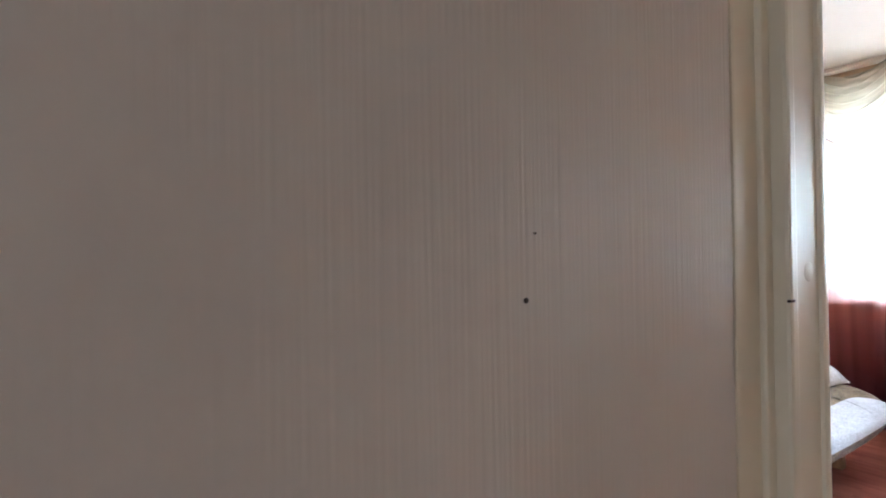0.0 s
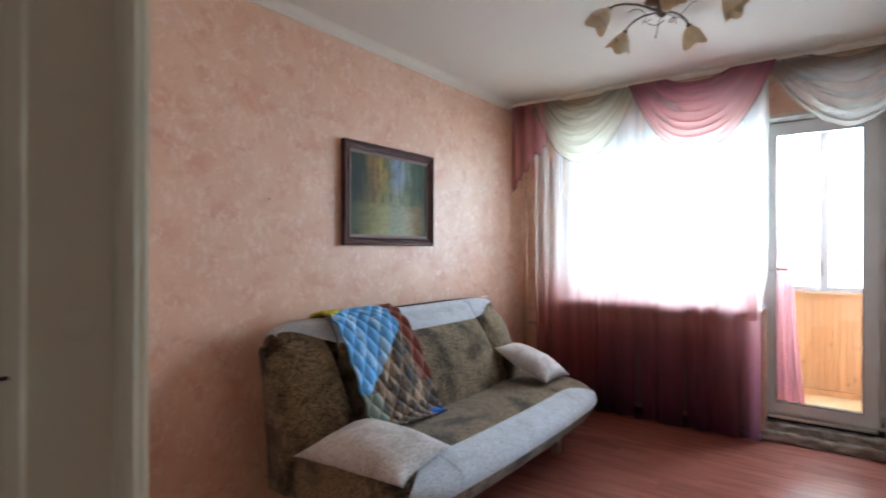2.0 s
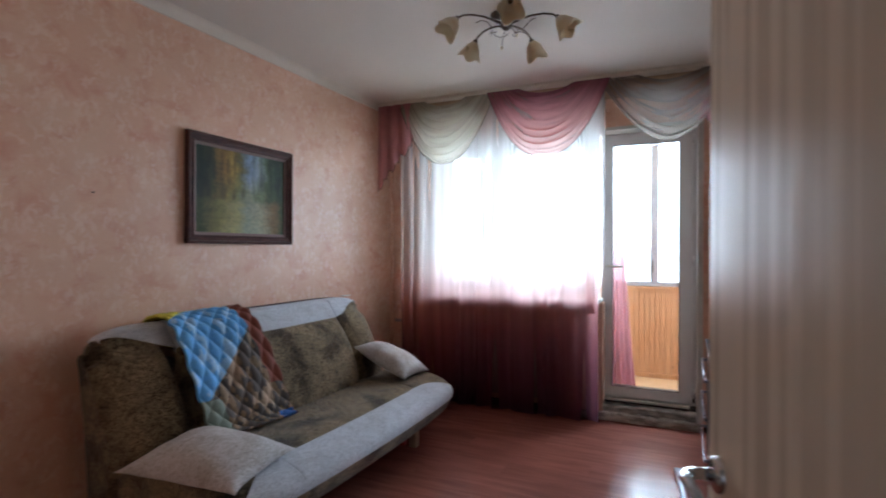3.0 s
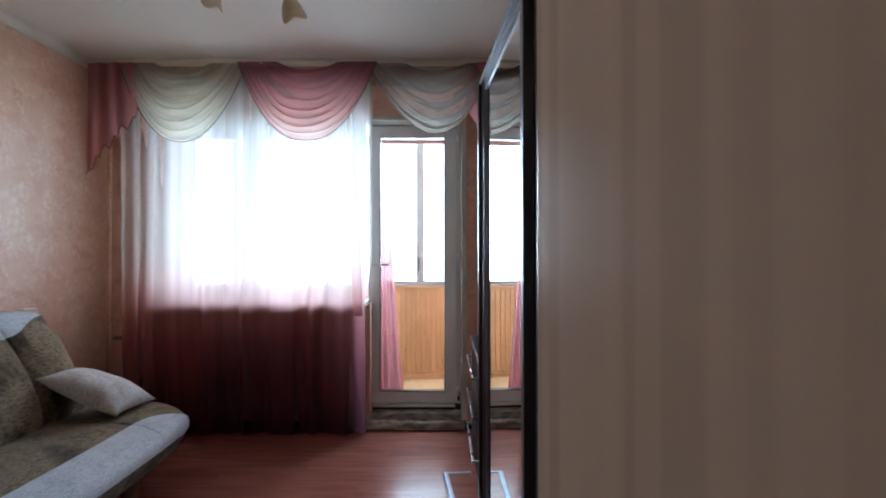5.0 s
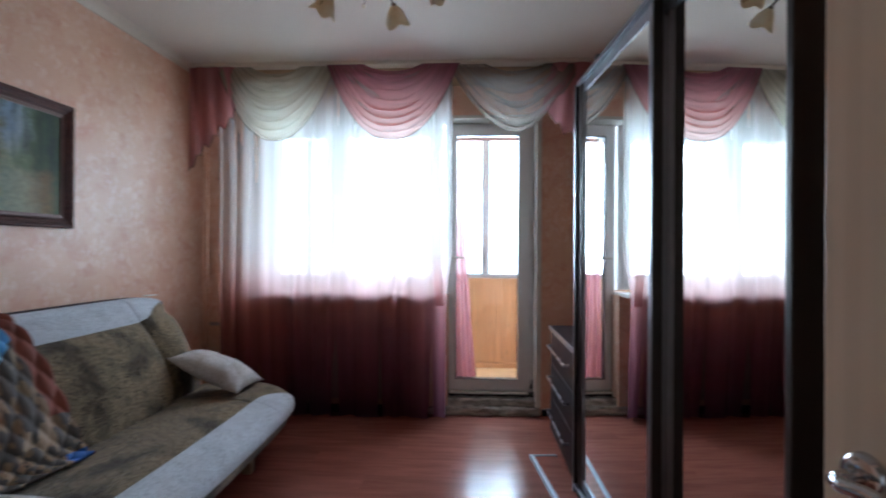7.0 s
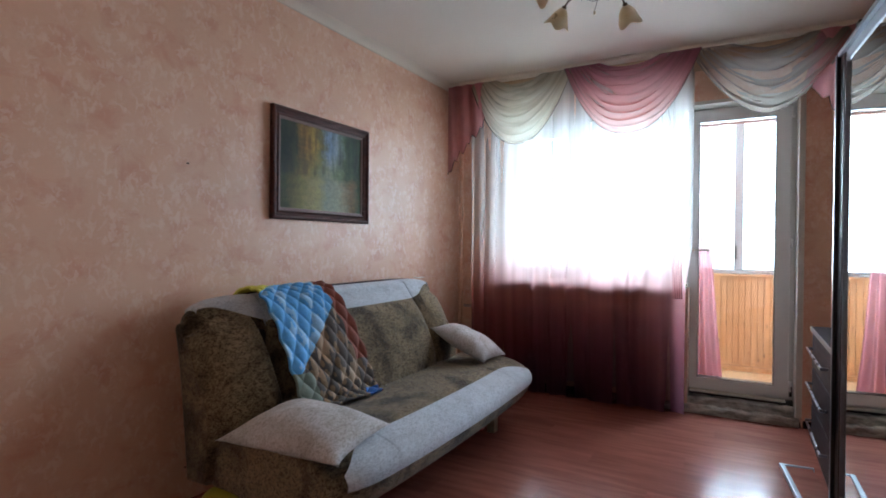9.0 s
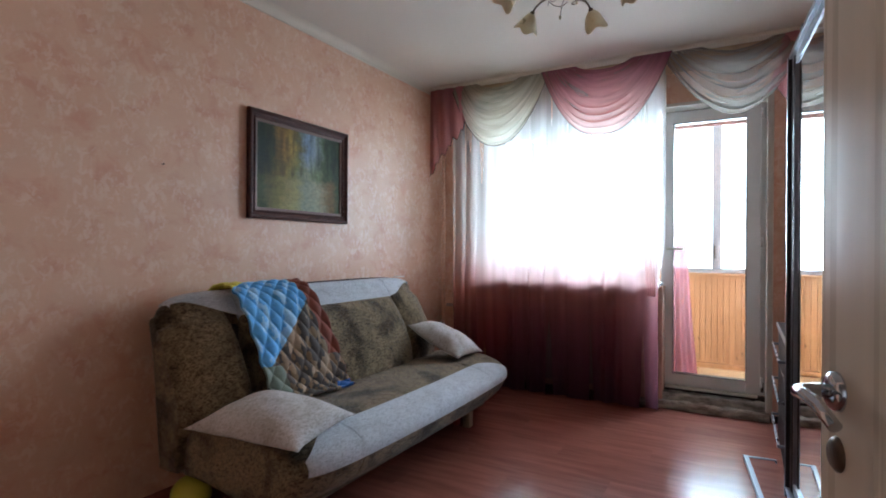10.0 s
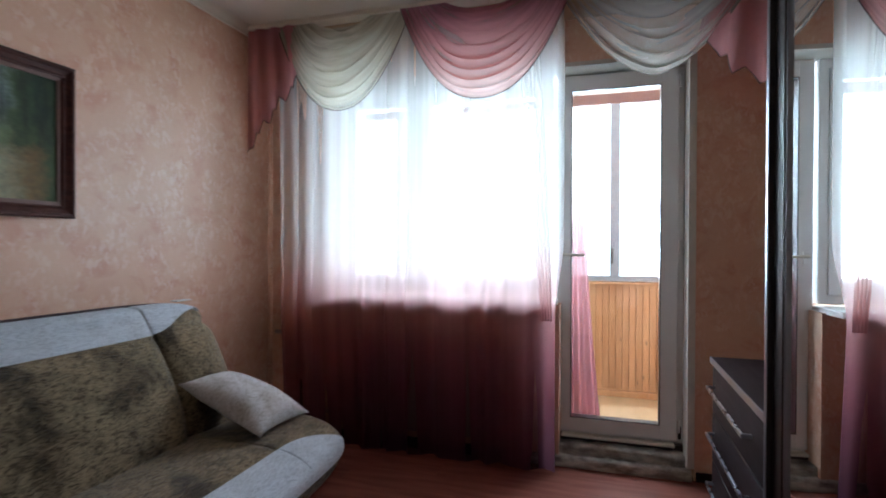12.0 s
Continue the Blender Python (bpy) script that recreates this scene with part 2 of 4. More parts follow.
M_glass = glass("window_glass", (0.97, 0.985, 0.98))
M_mirror = mat("mirror", (0.86, 0.88, 0.87), 0.05, metal=1.0, vary=0.01, bump=0.0)
n_, l_, b_ = tree_of(M_mirror)
l_.remove(b_.inputs["Roughness"].links[0])
b_.inputs["Roughness"].default_value = 0.012


def veil(name, stops, axis, lo, hi, open_lo, open_hi, streak=(5, 5, 5), uneven=0.25, along=False):
    """Sheer cloth: part of the light passes straight, part is scattered through.  stops: colours along the axis from lo to hi; along: the gathers follow the cloth's own u and v."""
    m = bpy.data.materials.new(name)
    m.use_nodes = True
    n, l = m.node_tree.nodes, m.node_tree.links
    n.remove(n["Principled BSDF"])
    tc, sep, mr, cr = n.new("ShaderNodeTexCoord"), n.new("ShaderNodeSeparateXYZ"), n.new("ShaderNodeMapRange"), n.new("ShaderNodeValToRGB")
    ns = n.new("ShaderNodeTexNoise")
    ns.inputs["Scale"].default_value, ns.inputs["Detail"].default_value = 1, 3
    mp = n.new("ShaderNodeMapping")
    mp.inputs["Scale"].default_value = streak
    l.new(tc.outputs["UV" if along else "Object"], mp.inputs[0])
    l.new(mp.outputs[0], ns.inputs[0])
    l.new(tc.outputs["Object"], sep.inputs[0])
    mr.inputs[1].default_value, mr.inputs[2].default_value = lo, hi
    l.new(sep.outputs[axis], mr.inputs[0])
    e = cr.color_ramp.elements
    e[0].position, e[0].color = stops[0][0], (*stops[0][1], 1)
    e[1].position, e[1].color = stops[-1][0], (*stops[-1][1], 1)
    for p, c in stops[1:-1]:
        e.new(p).color = (*c, 1)
    l.new(mr.outputs[0], cr.inputs[0])
    tr, tl, df, a, mx = (n.new("ShaderNodeBsdfTransparent"), n.new("ShaderNodeBsdfTranslucent"), n.new("ShaderNodeBsdfDiffuse"), n.new("ShaderNodeMixShader"), n.new("ShaderNodeMixShader"))
    for s in (tl, df):
        l.new(cr.outputs[0], s.inputs[0])
    tint = n.new("ShaderNodeMix")
    tint.data_type = "RGBA"
    tint.inputs["Factor"].default_value = 0.55
    tint.inputs["A"].default_value = (1, 1, 1, 1)
    l.new(cr.outputs[0], tint.inputs["B"])
    l.new(tint.outputs["Result"], tr.inputs[0])
    a.inputs[0].default_value = 0.28
    l.new(tl.outputs[0], a.inputs[1]), l.new(df.outputs[0], a.inputs[2])
    op = n.new("ShaderNodeMapRange")
    op.inputs[3].default_value, op.inputs[4].default_value = open_lo, open_hi
    l.new(mr.outputs[0], op.inputs[0])
    ad = n.new("ShaderNodeMath")
    ad.operation, ad.use_clamp = "MULTIPLY_ADD", True
    ad.inputs[1].default_value = uneven
    l.new(ns.outputs["Fac"], ad.inputs[0])
    sb = n.new("ShaderNodeMath")
    sb.inputs[1].default_value = -uneven / 2
    l.new(op.outputs[0], sb.inputs[0])
    l.new(sb.outputs[0], ad.inputs[2])
    l.new(ad.outputs[0], mx.inputs[0])
    l.new(a.outputs[0], mx.inputs[1]), l.new(tr.outputs[0], mx.inputs[2])
    l.new(mx.outputs[0], n["Material Output"].inputs[0])
    return m


CREAM = (0.86, 0.85, 0.82)
M_sheer = veil("dip_dyed_voile", [(0.0, (0.19, 0.075, 0.108)), (0.16, (0.29, 0.108, 0.140)), (0.28, (0.44, 0.175, 0.20)), (0.36, (0.59, 0.28, 0.285)), (0.43, (0.76, 0.52, 0.50)), (0.50, (0.85, 0.72, 0.69)), (0.60, CREAM), (1.0, CREAM)], 2, 0.05, 2.2, 0.36, 0.66, (0, 9, 0.10), 0.8)
# swag colours pale towards the hem, painting in the window glow behind them
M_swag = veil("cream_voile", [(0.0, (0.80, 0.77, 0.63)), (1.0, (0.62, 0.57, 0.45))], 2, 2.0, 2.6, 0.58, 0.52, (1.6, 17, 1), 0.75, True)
# thinner voile, its cream also darkened to match the dim wall behind it
M_swagthin = veil("thin_dimmed_voile", [(0.0, (0.60, 0.55, 0.48)), (1.0, (0.44, 0.385, 0.345))], 2, 2.0, 2.6, 0.66, 0.64, (1.4, 11, 1), 0.6, True)
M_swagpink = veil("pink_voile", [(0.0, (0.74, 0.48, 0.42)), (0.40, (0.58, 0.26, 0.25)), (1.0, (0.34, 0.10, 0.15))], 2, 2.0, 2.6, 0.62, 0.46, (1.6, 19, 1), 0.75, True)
M_tail = veil("rose_voile", [(0.0, (0.72, 0.37, 0.36)), (1.0, (0.58, 0.26, 0.28))], 2, 1.8, 2.6, 0.28, 0.20, (14, 14, 0.6), 0.3)
M_drape = veil("rose_drape", [(0.0, (0.25, 0.085, 0.105)), (0.50, (0.36, 0.16, 0.175)), (0.75, (0.58, 0.40, 0.40)), (1.0, CREAM)], 2, 0.1, 2.2, 0.10, 0.34)


def shade_glass():
    m = mat("amber_marbled_glass", (0.88, 0.80, 0.62), 0.3, second=(0.74, 0.57, 0.33), scale=14, bump=0.05)
    n, l, b = tree_of(m)
    b.inputs["Transmission Weight"].default_value = 0.35
    return m


M_shade = shade_glass()


def quilt():
    """Patchwork quilt: blue field, brown field below a slanting seam, rust border, lit corners; by the cloth's own u and v."""
    m = mat("quilted_cotton", (1, 1, 1), 0.8, vary=0.25, scale=35, fine=220, bump=0.2)
    n, l, b = tree_of(m)
    uv = n.new("ShaderNodeUVMap")
    sep = n.new("ShaderNodeSeparateXYZ")
    l.new(uv.outputs[0], sep.inputs[0])
    base = b.inputs["Base Color"].links[0].from_socket

    def math_(op, a, c, clamp=False):
        k = n.new("ShaderNodeMath")
        k.operation, k.use_clamp = op, clamp
        for i, v in enumerate((a, c)):
            if isinstance(v, (int, float)):
                k.inputs[i].default_value = v
            else:
                l.new(v, k.inputs[i])
        return k.outputs[0]

    def over(below, color, fac):
        k = n.new("ShaderNodeMix")
        k.data_type = "RGBA"
        if isinstance(below, tuple):
            k.inputs["A"].default_value = (*below, 1)
        else:
            l.new(below, k.inputs["A"])
        if isinstance(color, tuple):
            k.inputs["B"].default_value = (*color, 1)
        else:
            l.new(color, k.inputs["B"])
        l.new(fac, k.inputs["Factor"])
        return k.outputs["Result"]

    u, v = sep.outputs[0], sep.outputs[1]
    no = n.new("ShaderNodeTexNoise")
    no.inputs["Scale"].default_value = 7
    no.inputs["Detail"].default_value = 4
    l.new(uv.outputs[0], no.inputs[0])
    vor = n.new("ShaderNodeTexVoronoi")
    vor.inputs["Scale"].default_value = 16
    l.new(uv.outputs[0], vor.inputs[0])
    print_ = over((0.30, 0.20, 0.12), (0.10, 0.085, 0.075), math_("GREATER_THAN", vor.outputs["Distance"], 0.42))
    print_ = over(print_, (0.42, 0.30, 0.20), math_("GREATER_THAN", no.outputs["Fac"], 0.58))
    blue = over((0.14, 0.47, 0.93), (0.38, 0.68, 0.98), math_("GREATER_THAN", no.outputs["Fac"], 0.54))
    seam = math_("ADD", v, math_("MULTIPLY", u, 0.36))
    c = over(blue, print_, math_("GREATER_THAN", seam, 0.79))
    c = over(c, (0.24, 0.055, 0.03), math_("MULTIPLY", math_("GREATER_THAN", u, 0.83), math_("LESS_THAN", v, 0.72)))
    c = over(c, (0.75, 0.70, 0.10), math_("LESS_THAN", math_("ADD", math_("MULTIPLY", v, 2.5), u), 0.98))
    c = over(c, (0.04, 0.16, 0.55), math_("MULTIPLY", math_("GREATER_THAN", u, 0.82), math_("GREATER_THAN", v, 0.90)))
    c = over(c, (0.22, 0.27, 0.22), math_("MULTIPLY", math_("LESS_THAN", u, 0.22), math_("GREATER_THAN", v, 0.76)))
    mul = n.new("ShaderNodeMix")
    mul.data_type, mul.blend_type = "RGBA", "MULTIPLY"
    mul.inputs["Factor"].default_value = 1.0
    l.new(c, mul.inputs["A"]), l.new(base, mul.inputs["B"])
    l.new(mul.outputs["Result"], b.inputs["Base Color"])
    return m


M_quilt = quilt()


def landscape():
    """Painted autumn wood: dark firs and golden birches, a blue gap of sky, a pale stream below."""
    m = mat("oil_painting", (1, 1, 1), 0.6, spec=0.25, vary=0.2, scale=30, fine=90, bump=0.25)
    n, l, b = tree_of(m)
    tc = n.new("ShaderNodeTexCoord")
    sep = n.new("ShaderNodeSeparateXYZ")
    l.new(tc.outputs["Generated"], sep.inputs[0])
    base = b.inputs["Base Color"].links[0].from_socket
    wob = n.new("ShaderNodeTexNoise")
    wob.inputs["Scale"].default_value, wob.inputs["Detail"].default_value, wob.inputs["Roughness"].default_value = 6, 8, 0.65
    l.new(tc.outputs["Generated"], wob.inputs[0])
    mp = n.new("ShaderNodeMapping")
    mp.inputs["Scale"].default_value = (16, 1, 2.2)
    l.new(tc.outputs["Generated"], mp.inputs[0])
    trunks = n.new("ShaderNodeTexNoise")
    trunks.inputs["Scale"].default_value, trunks.inputs["Detail"].default_value = 1.2, 4
    l.new(mp.outputs[0], trunks.inputs[0])

    def ramp(src, stops):
        k = n.new("ShaderNodeValToRGB")
        e = k.color_ramp.elements
        e[0].position, e[0].color = stops[0][0], (*stops[0][1], 1)
        e[1].position, e[1].color = stops[-1][0], (*stops[-1][1], 1)
        for p, c in stops[1:-1]:
            e.new(p).color = (*c, 1)
        l.new(src, k.inputs[0])
        return k.outputs[0]

    def lift(src, amount):
        k = n.new("ShaderNodeMath")
        k.operation = "MULTIPLY_ADD"
        k.inputs[1].default_value = amount
        d = n.new("ShaderNodeMath")
        d.inputs[1].default_value = -0.5
        l.new(wob.outputs["Fac"], d.inputs[0])
        l.new(d.outputs[0], k.inputs[0])
        l.new(src, k.inputs[2])
        return k.outputs[0]

    def blend(a, c, f, mode="MIX"):
        k = n.new("ShaderNodeMix")
        k.data_type, k.blend_type = "RGBA", mode
        l.new(a, k.inputs["A"]), l.new(c, k.inputs["B"])
        if isinstance(f, float):
            k.inputs["Factor"].default_value = f
        else:
            l.new(f, k.inputs["Factor"])
        return k.outputs["Result"]

    x = lift(sep.outputs[0], 0.30)
    z = lift(sep.outputs[2], 0.32)
    wood_ = ramp(x, [(0.06, (0.016, 0.030, 0.012)), (0.20, (0.045, 0.050, 0.016)), (0.29, (0.34, 0.18, 0.030)), (0.39, (0.44, 0.28, 0.055)), (0.47, (0.18, 0.16, 0.05)), (0.56, (0.30, 0.40, 0.56)), (0.67, (0.30, 0.36, 0.38)), (0.77, (0.075, 0.115, 0.05)), (0.90, (0.028, 0.055, 0.028)), (1.0, (0.05, 0.08, 0.03))])
    bark = ramp(trunks.outputs["Fac"], [(0.35, (0.25, 0.25, 0.22)), (0.60, (1, 1, 1))])
    under = ramp(x, [(0.06, (0.02, 0.03, 0.012)), (0.20, (0.09, 0.08, 0.02)), (0.32, (0.28, 0.19, 0.04)), (0.45, (0.22, 0.21, 0.07)), (0.56, (0.34, 0.37, 0.25)), (0.68, (0.26, 0.31, 0.16)), (0.80, (0.08, 0.11, 0.04)), (1.0, (0.03, 0.05, 0.02))])
    high = ramp(z, [(0.50, (0, 0, 0)), (0.72, (1, 1, 1))])
    upper = blend(blend(under, wood_, high), bark, 0.75, "MULTIPLY")
    low = ramp(x, [(0.08, (0.05, 0.06, 0.015)), (0.26, (0.24, 0.20, 0.06)), (0.42, (0.36, 0.33, 0.13)), (0.55, (0.27, 0.31, 0.23)), (0.70, (0.38, 0.37, 0.24)), (0.84, (0.20, 0.12, 0.04)), (0.95, (0.05, 0.075, 0.02))])
    f = ramp(z, [(0.36, (1, 1, 1)), (0.46, (0, 0, 0))])
    c = blend(upper, low, f)
    leaf = n.new("ShaderNodeTexNoise")
    leaf.inputs["Scale"].default_value, leaf.inputs["Detail"].default_value, leaf.inputs["Roughness"].default_value = 22, 6, 0.7
    l.new(tc.outputs["Generated"], leaf.inputs[0])
    c = blend(c, ramp(leaf.outputs["Fac"], [(0.34, (0.35, 0.36, 0.32)), (0.52, (0.9, 0.9, 0.85)), (0.66, (1.35, 1.25, 1.1))]), 0.55, "MULTIPLY")
    c = blend(c, base, 0.8, "MULTIPLY")
    l.new(c, b.inputs["Base Color"])
    return m


M_painting = landscape()

# ---- building helpers ----
def box(x0, x1, y0, y1, z0, z1, bevel=0.0, seg=2, bm=None):
    """A box between two corners, its edges rounded by bevel metres."""
    own = bmesh.new()
    r = bmesh.ops.create_cube(own, size=1)
    bmesh.ops.transform(own, matrix=Matrix.LocRotScale(((x0 + x1) / 2, (y0 + y1) / 2, (z0 + z1) / 2), None, (abs(x1 - x0), abs(y1 - y0), abs(z1 - z0))), verts=own.verts)
    if bevel:
        bmesh.ops.bevel(own, geom=own.edges[:], offset=bevel, segments=seg, profile=0.6, affect="EDGES")
    if bm is None:
        return own
    tmp = bpy.data.meshes.new("tmp")
    own.to_mesh(tmp)
    bm.from_mesh(tmp)
    bpy.data.meshes.remove(tmp)
    return bm


def surface(f, nu, nv, wrap=False):
    """A sheet of nu by nv faces through the points f(u, v), with u and v kept as its UV map."""
    bm = bmesh.new()
    uvl = bm.loops.layers.uv.new("UVMap")
    grid = [[bm.verts.new(f(i / nu, j / nv)) for j in range(nv + 1)] for i in range(nu if wrap else nu + 1)]
    for i in range(nu):
        for j in range(nv):
            a, b = grid[i], grid[(i + 1) % len(grid)]
            try:
                face = bm.faces.new((a[j], b[j], b[j + 1], a[j + 1]))
            except ValueError:
                continue
            for loop, (du, dv) in zip(face.loops, ((0, 0), (1, 0), (1, 1), (0, 1))):
                loop[uvl].uv = ((i + du) / nu, (j + dv) / nv)
            face.smooth = True
    return bm


def tube(points, radius, sides=8, taper=1.0):
    """A round bar along the points, with closed ends."""
    pts = [Vector(p) for p in points]
    bm = bmesh.new()
    rings = []
    side = None
    for i, p in enumerate(pts):
        d = (pts[min(i + 1, len(pts) - 1)] - pts[max(i - 1, 0)]).normalized()
        if side is None:
            side = d.orthogonal().normalized()
        side = (side - d * side.dot(d)).normalized()
        up = d.cross(side)
        r = radius * (1 + (taper - 1) * i / max(1, len(pts) - 1))
        rings.append([bm.verts.new(p + r * (math.cos(k * math.tau / sides) * side + math.sin(k * math.tau / sides) * up)) for k in range(sides)])
    for a, b in zip(rings, rings[1:]):
        for k in range(sides):
            bm.faces.new((a[k], a[(k + 1) % sides], b[(k + 1) % sides], b[k])).smooth = True
    bm.faces.new(rings[0][::-1]), bm.faces.new(rings[-1])
    return bm


def lathe(profile, centre, sides=24, direction=(0, 0, 1)):
    """A turned body: profile of (radius, height) about an axis through centre."""
    q = Vector((0, 0, 1)).rotation_difference(Vector(direction).normalized())
    c = Vector(centre)
    n = len(profile) - 1

    def f(u, v):
        r, h = profile[round(v * n)]
        return c + q @ Vector((r * math.cos(u * math.tau), r * math.sin(u * math.tau), h))
    return surface(f, sides, n, wrap=True)


def finish(name, bm, material, origin):
    bmesh.ops.recalc_face_normals(bm, faces=bm.faces[:])
    bmesh.ops.translate(bm, verts=bm.verts[:], vec=-Vector(origin))
    me = bpy.data.meshes.new(name)
    bm.to_mesh(me)
    bm.free()
    me.materials.append(material)
    return me


def part(name, bm, material, parent, label=""):
    """One mesh under a thing or a part; bm in the room's coordinates."""
    o = Vector((0, 0, 0))
    top = parent
    while top is not None:
        o += top.location
        top = top.parent
    ob = new(name, finish(name, bm, material, o))
    ob.parent = parent
    return tagged(ob, label)


def thing(name, label, category, base, group="", kind=""):
    ob = new(name)
    ob.empty_display_size = 0.1
    ob.location = base
    return tagged(ob, label, category, group, kind)


def solid(name, bm, material, label, category, base=(0, 0, 0), group="", kind=""):
    ob = new(name, finish(name, bm, material, base))
    ob.location = base
    return tagged(ob, label, category, group, kind)


def structure(name, bm, material, label="", category=""):
    return solid(name, bm, material, label, category, kind="structure")


def soft(ob, thickness, offset=0.0):
    s = ob.modifiers.new("thickness", "SOLIDIFY")
    s.thickness, s.offset = thickness, offset
    return ob


# ---- the room ----
WALL_X = -0.15          # inner face of the window wall
ENTRY = -4.32           # room face of the entry wall
BACK = -4.44            # corridor face of the entry wall
RIGHT = -3.46           # right-hand wall
TOP = 2.60              # ceiling
JAMB = -1.966           # face of the doorway's latch-side jamb
HINGE = -2.745          # face of the hinge-side jamb
SASH_L, SASH_R, SASH_B, SASH_T = -1.893, -2.545, 0.152, 2.225
WIN_L, WIN_B, WIN_T = -0.465, 0.93, 2.235

structure("wall_sofa", box(-4.32, 0.28, 0, 0.15, -0.02, TOP + 0.1), M_paper, "salmon pink mottled wallpaper on plastered wall", "wall")
w = box(WALL_X, 0.28, 0, WIN_L, -0.02, TOP + 0.1)
box(WALL_X, 0.28, WIN_L, SASH_L - 0.02, -0.02, WIN_B - 0.03, bm=w)
box(WALL_X, 0.28, WIN_L, -2.615, WIN_T + 0.03, TOP + 0.1, bm=w)
box(WALL_X, 0.28, -2.615, RIGHT, -0.02, TOP + 0.1, bm=w)
box(0.06, 0.28, SASH_L - 0.02, -2.615, -0.02, 0.125, bm=w)
structure("wall_window", w, M_paper, "salmon pink papered wall round window and balcony door", "wall")
structure("wall_right", box(-4.32, 0.28, RIGHT - 0.15, RIGHT, -0.02, TOP + 0.1), M_paper, "salmon pink papered wall behind the wardrobe", "wall")
w = box(BACK, ENTRY, 0.15, JAMB + 0.06, -0.02, TOP + 0.1)
box(BACK, ENTRY, JAMB + 0.06, HINGE - 0.06, 2.10, TOP + 0.1, bm=w)
box(BACK, ENTRY, HINGE - 0.06, RIGHT - 0.15, -0.02, TOP + 0.1, bm=w)
structure("wall_entry", w, M_paper, "salmon pink papered wall with the doorway", "wall")
structure("ceiling", box(-8.3, 0.28, -3.9, 0.15, TOP, TOP + 0.12), M_ceiling, "matt white painted ceiling", "ceiling")

# plaster reveal beside and above the balcony door
w = box(WALL_X - 0.002, 0.06, -2.615, -2.578, 0.06, WIN_T + 0.03, 0.004)
box(WALL_X - 0.002, 0.06, -2.578, WIN_L, WIN_T + 0.004, WIN_T + 0.03, 0.004, bm=w)
structure("window_reveal", w, M_plaster, "off-white plastered reveal beside the balcony door", "trim")

# cornice along the sofa wall: two ridges and a hollow
def cornice(x0, x1):
    prof = [(0.0, 2.543), (-0.006, 2.542), (-0.009, 2.546), (-0.010, 2.560), (-0.012, 2.569), (-0.016, 2.578), (-0.023, 2.587), (-0.033, 2.594), (-0.043, 2.598), (-0.046, 2.5995), (0.0, 2.5995)]
    bm = bmesh.new()
    a = [bm.verts.new((x0, y - 0.001, z)) for y, z in prof]
    b = [bm.verts.new((x1, y - 0.001, z)) for y, z in prof]
    for i in range(len(prof)):
        j = (i + 1) % len(prof)
        bm.faces.new((a[i], a[j], b[j], b[i]))
    bm.faces.new(a), bm.faces.new(b[::-1])
    return bm


structure("cornice", cornice(ENTRY, WALL_X), M_cornice, "cream foam ceiling cornice", "trim")

# ---- corridor from which the walk starts ----
structure("corridor_wall", box(-6.6, -4.4515, -1.945, -1.80, -0.02, TOP), M_streak, "off-white gloss-painted corridor wall with brush streaks", "wall")
structure("corridor_wall_far", box(-6.6, BACK, RIGHT - 0.15, RIGHT, -0.02, TOP), M_white, "off-white corridor wall", "wall")
# unseen end wall, with an opening made up for the fill lamp
w = box(-6.75, -6.6, RIGHT - 0.15, -3.18, -0.02, TOP)
box(-6.75, -6.6, -3.18, -2.32, 2.06, TOP, bm=w)
box(-6.75, -6.6, -2.32, -1.80, -0.02, TOP, bm=w)
# made-up shell beyond the opening, keeping the sun out of the corridor
n_ = box(-8.3, -8.15, -3.9, -1.5, -0.02, TOP)
box(-8.15, -6.75, -3.9, -3.75, -0.02, TOP, bm=n_)
box(-8.15, -6.75, -1.65, -1.5, -0.02, TOP, bm=n_)
structure("sun_block_wall", n_, M_white, "plain off-white unseen walls added to keep the sun out", "wall")
structure("next_room_floor", box(-8.15, -6.6, -3.75, -1.65, -0.06, -0.002), M_laminate, "reddish laminate unseen floor added inside the sun-blocking walls", "floor")
structure("corridor_wall_end", w, M_white, "off-white corridor end wall", "wall")
structure("corridor_floor", box(-6.6, -4.3605, RIGHT, -1.80, -0.06, -0.001), M_laminate, "reddish laminate corridor floor", "floor")
for bx, bz, r in ((-4.688, 1.265, 0.0020), (-4.680, 1.306, 0.0008)):
    solid("paint_chip", lathe([(0, 0.0006), (r * 0.7, 0.001), (r, 0.0)], (bx, -1.9455, bz), 8, (0, -1, 0)), M_nail, "small dark chip in the gloss paint", "paint chip", (bx, -1.9455, bz), "chips in the corridor paint")

# ---- doorway: jamb with stop and casing on the latch side, the like on the hinge side ----
def jamb_profile(face, s):
    """Jamb across the wall's thickness: a recessed back board with a bead, then the proud lit board with a groove; s: +1 for the latch side, -1 for the hinge side."""
    w = box(-4.447, -4.390, face + 0.021 * s, face + 0.06 * s, 0, 2.10, 0.003)
    box(-4.408, -4.393, face + 0.015 * s, face + 0.03 * s, 0, 2.10, 0.003, bm=w)
    box(-4.394, -4.378, face + 0.001 * s, face + 0.06 * s, 0, 2.10, 0.004, bm=w)
    box(-4.380, -4.330, face + 0.004 * s, face + 0.06 * s, 0, 2.10, 0.002, bm=w)
    box(-4.332, ENTRY + 0.002, face, face + 0.06 * s, 0, 2.10, 0.004, bm=w)
    return w


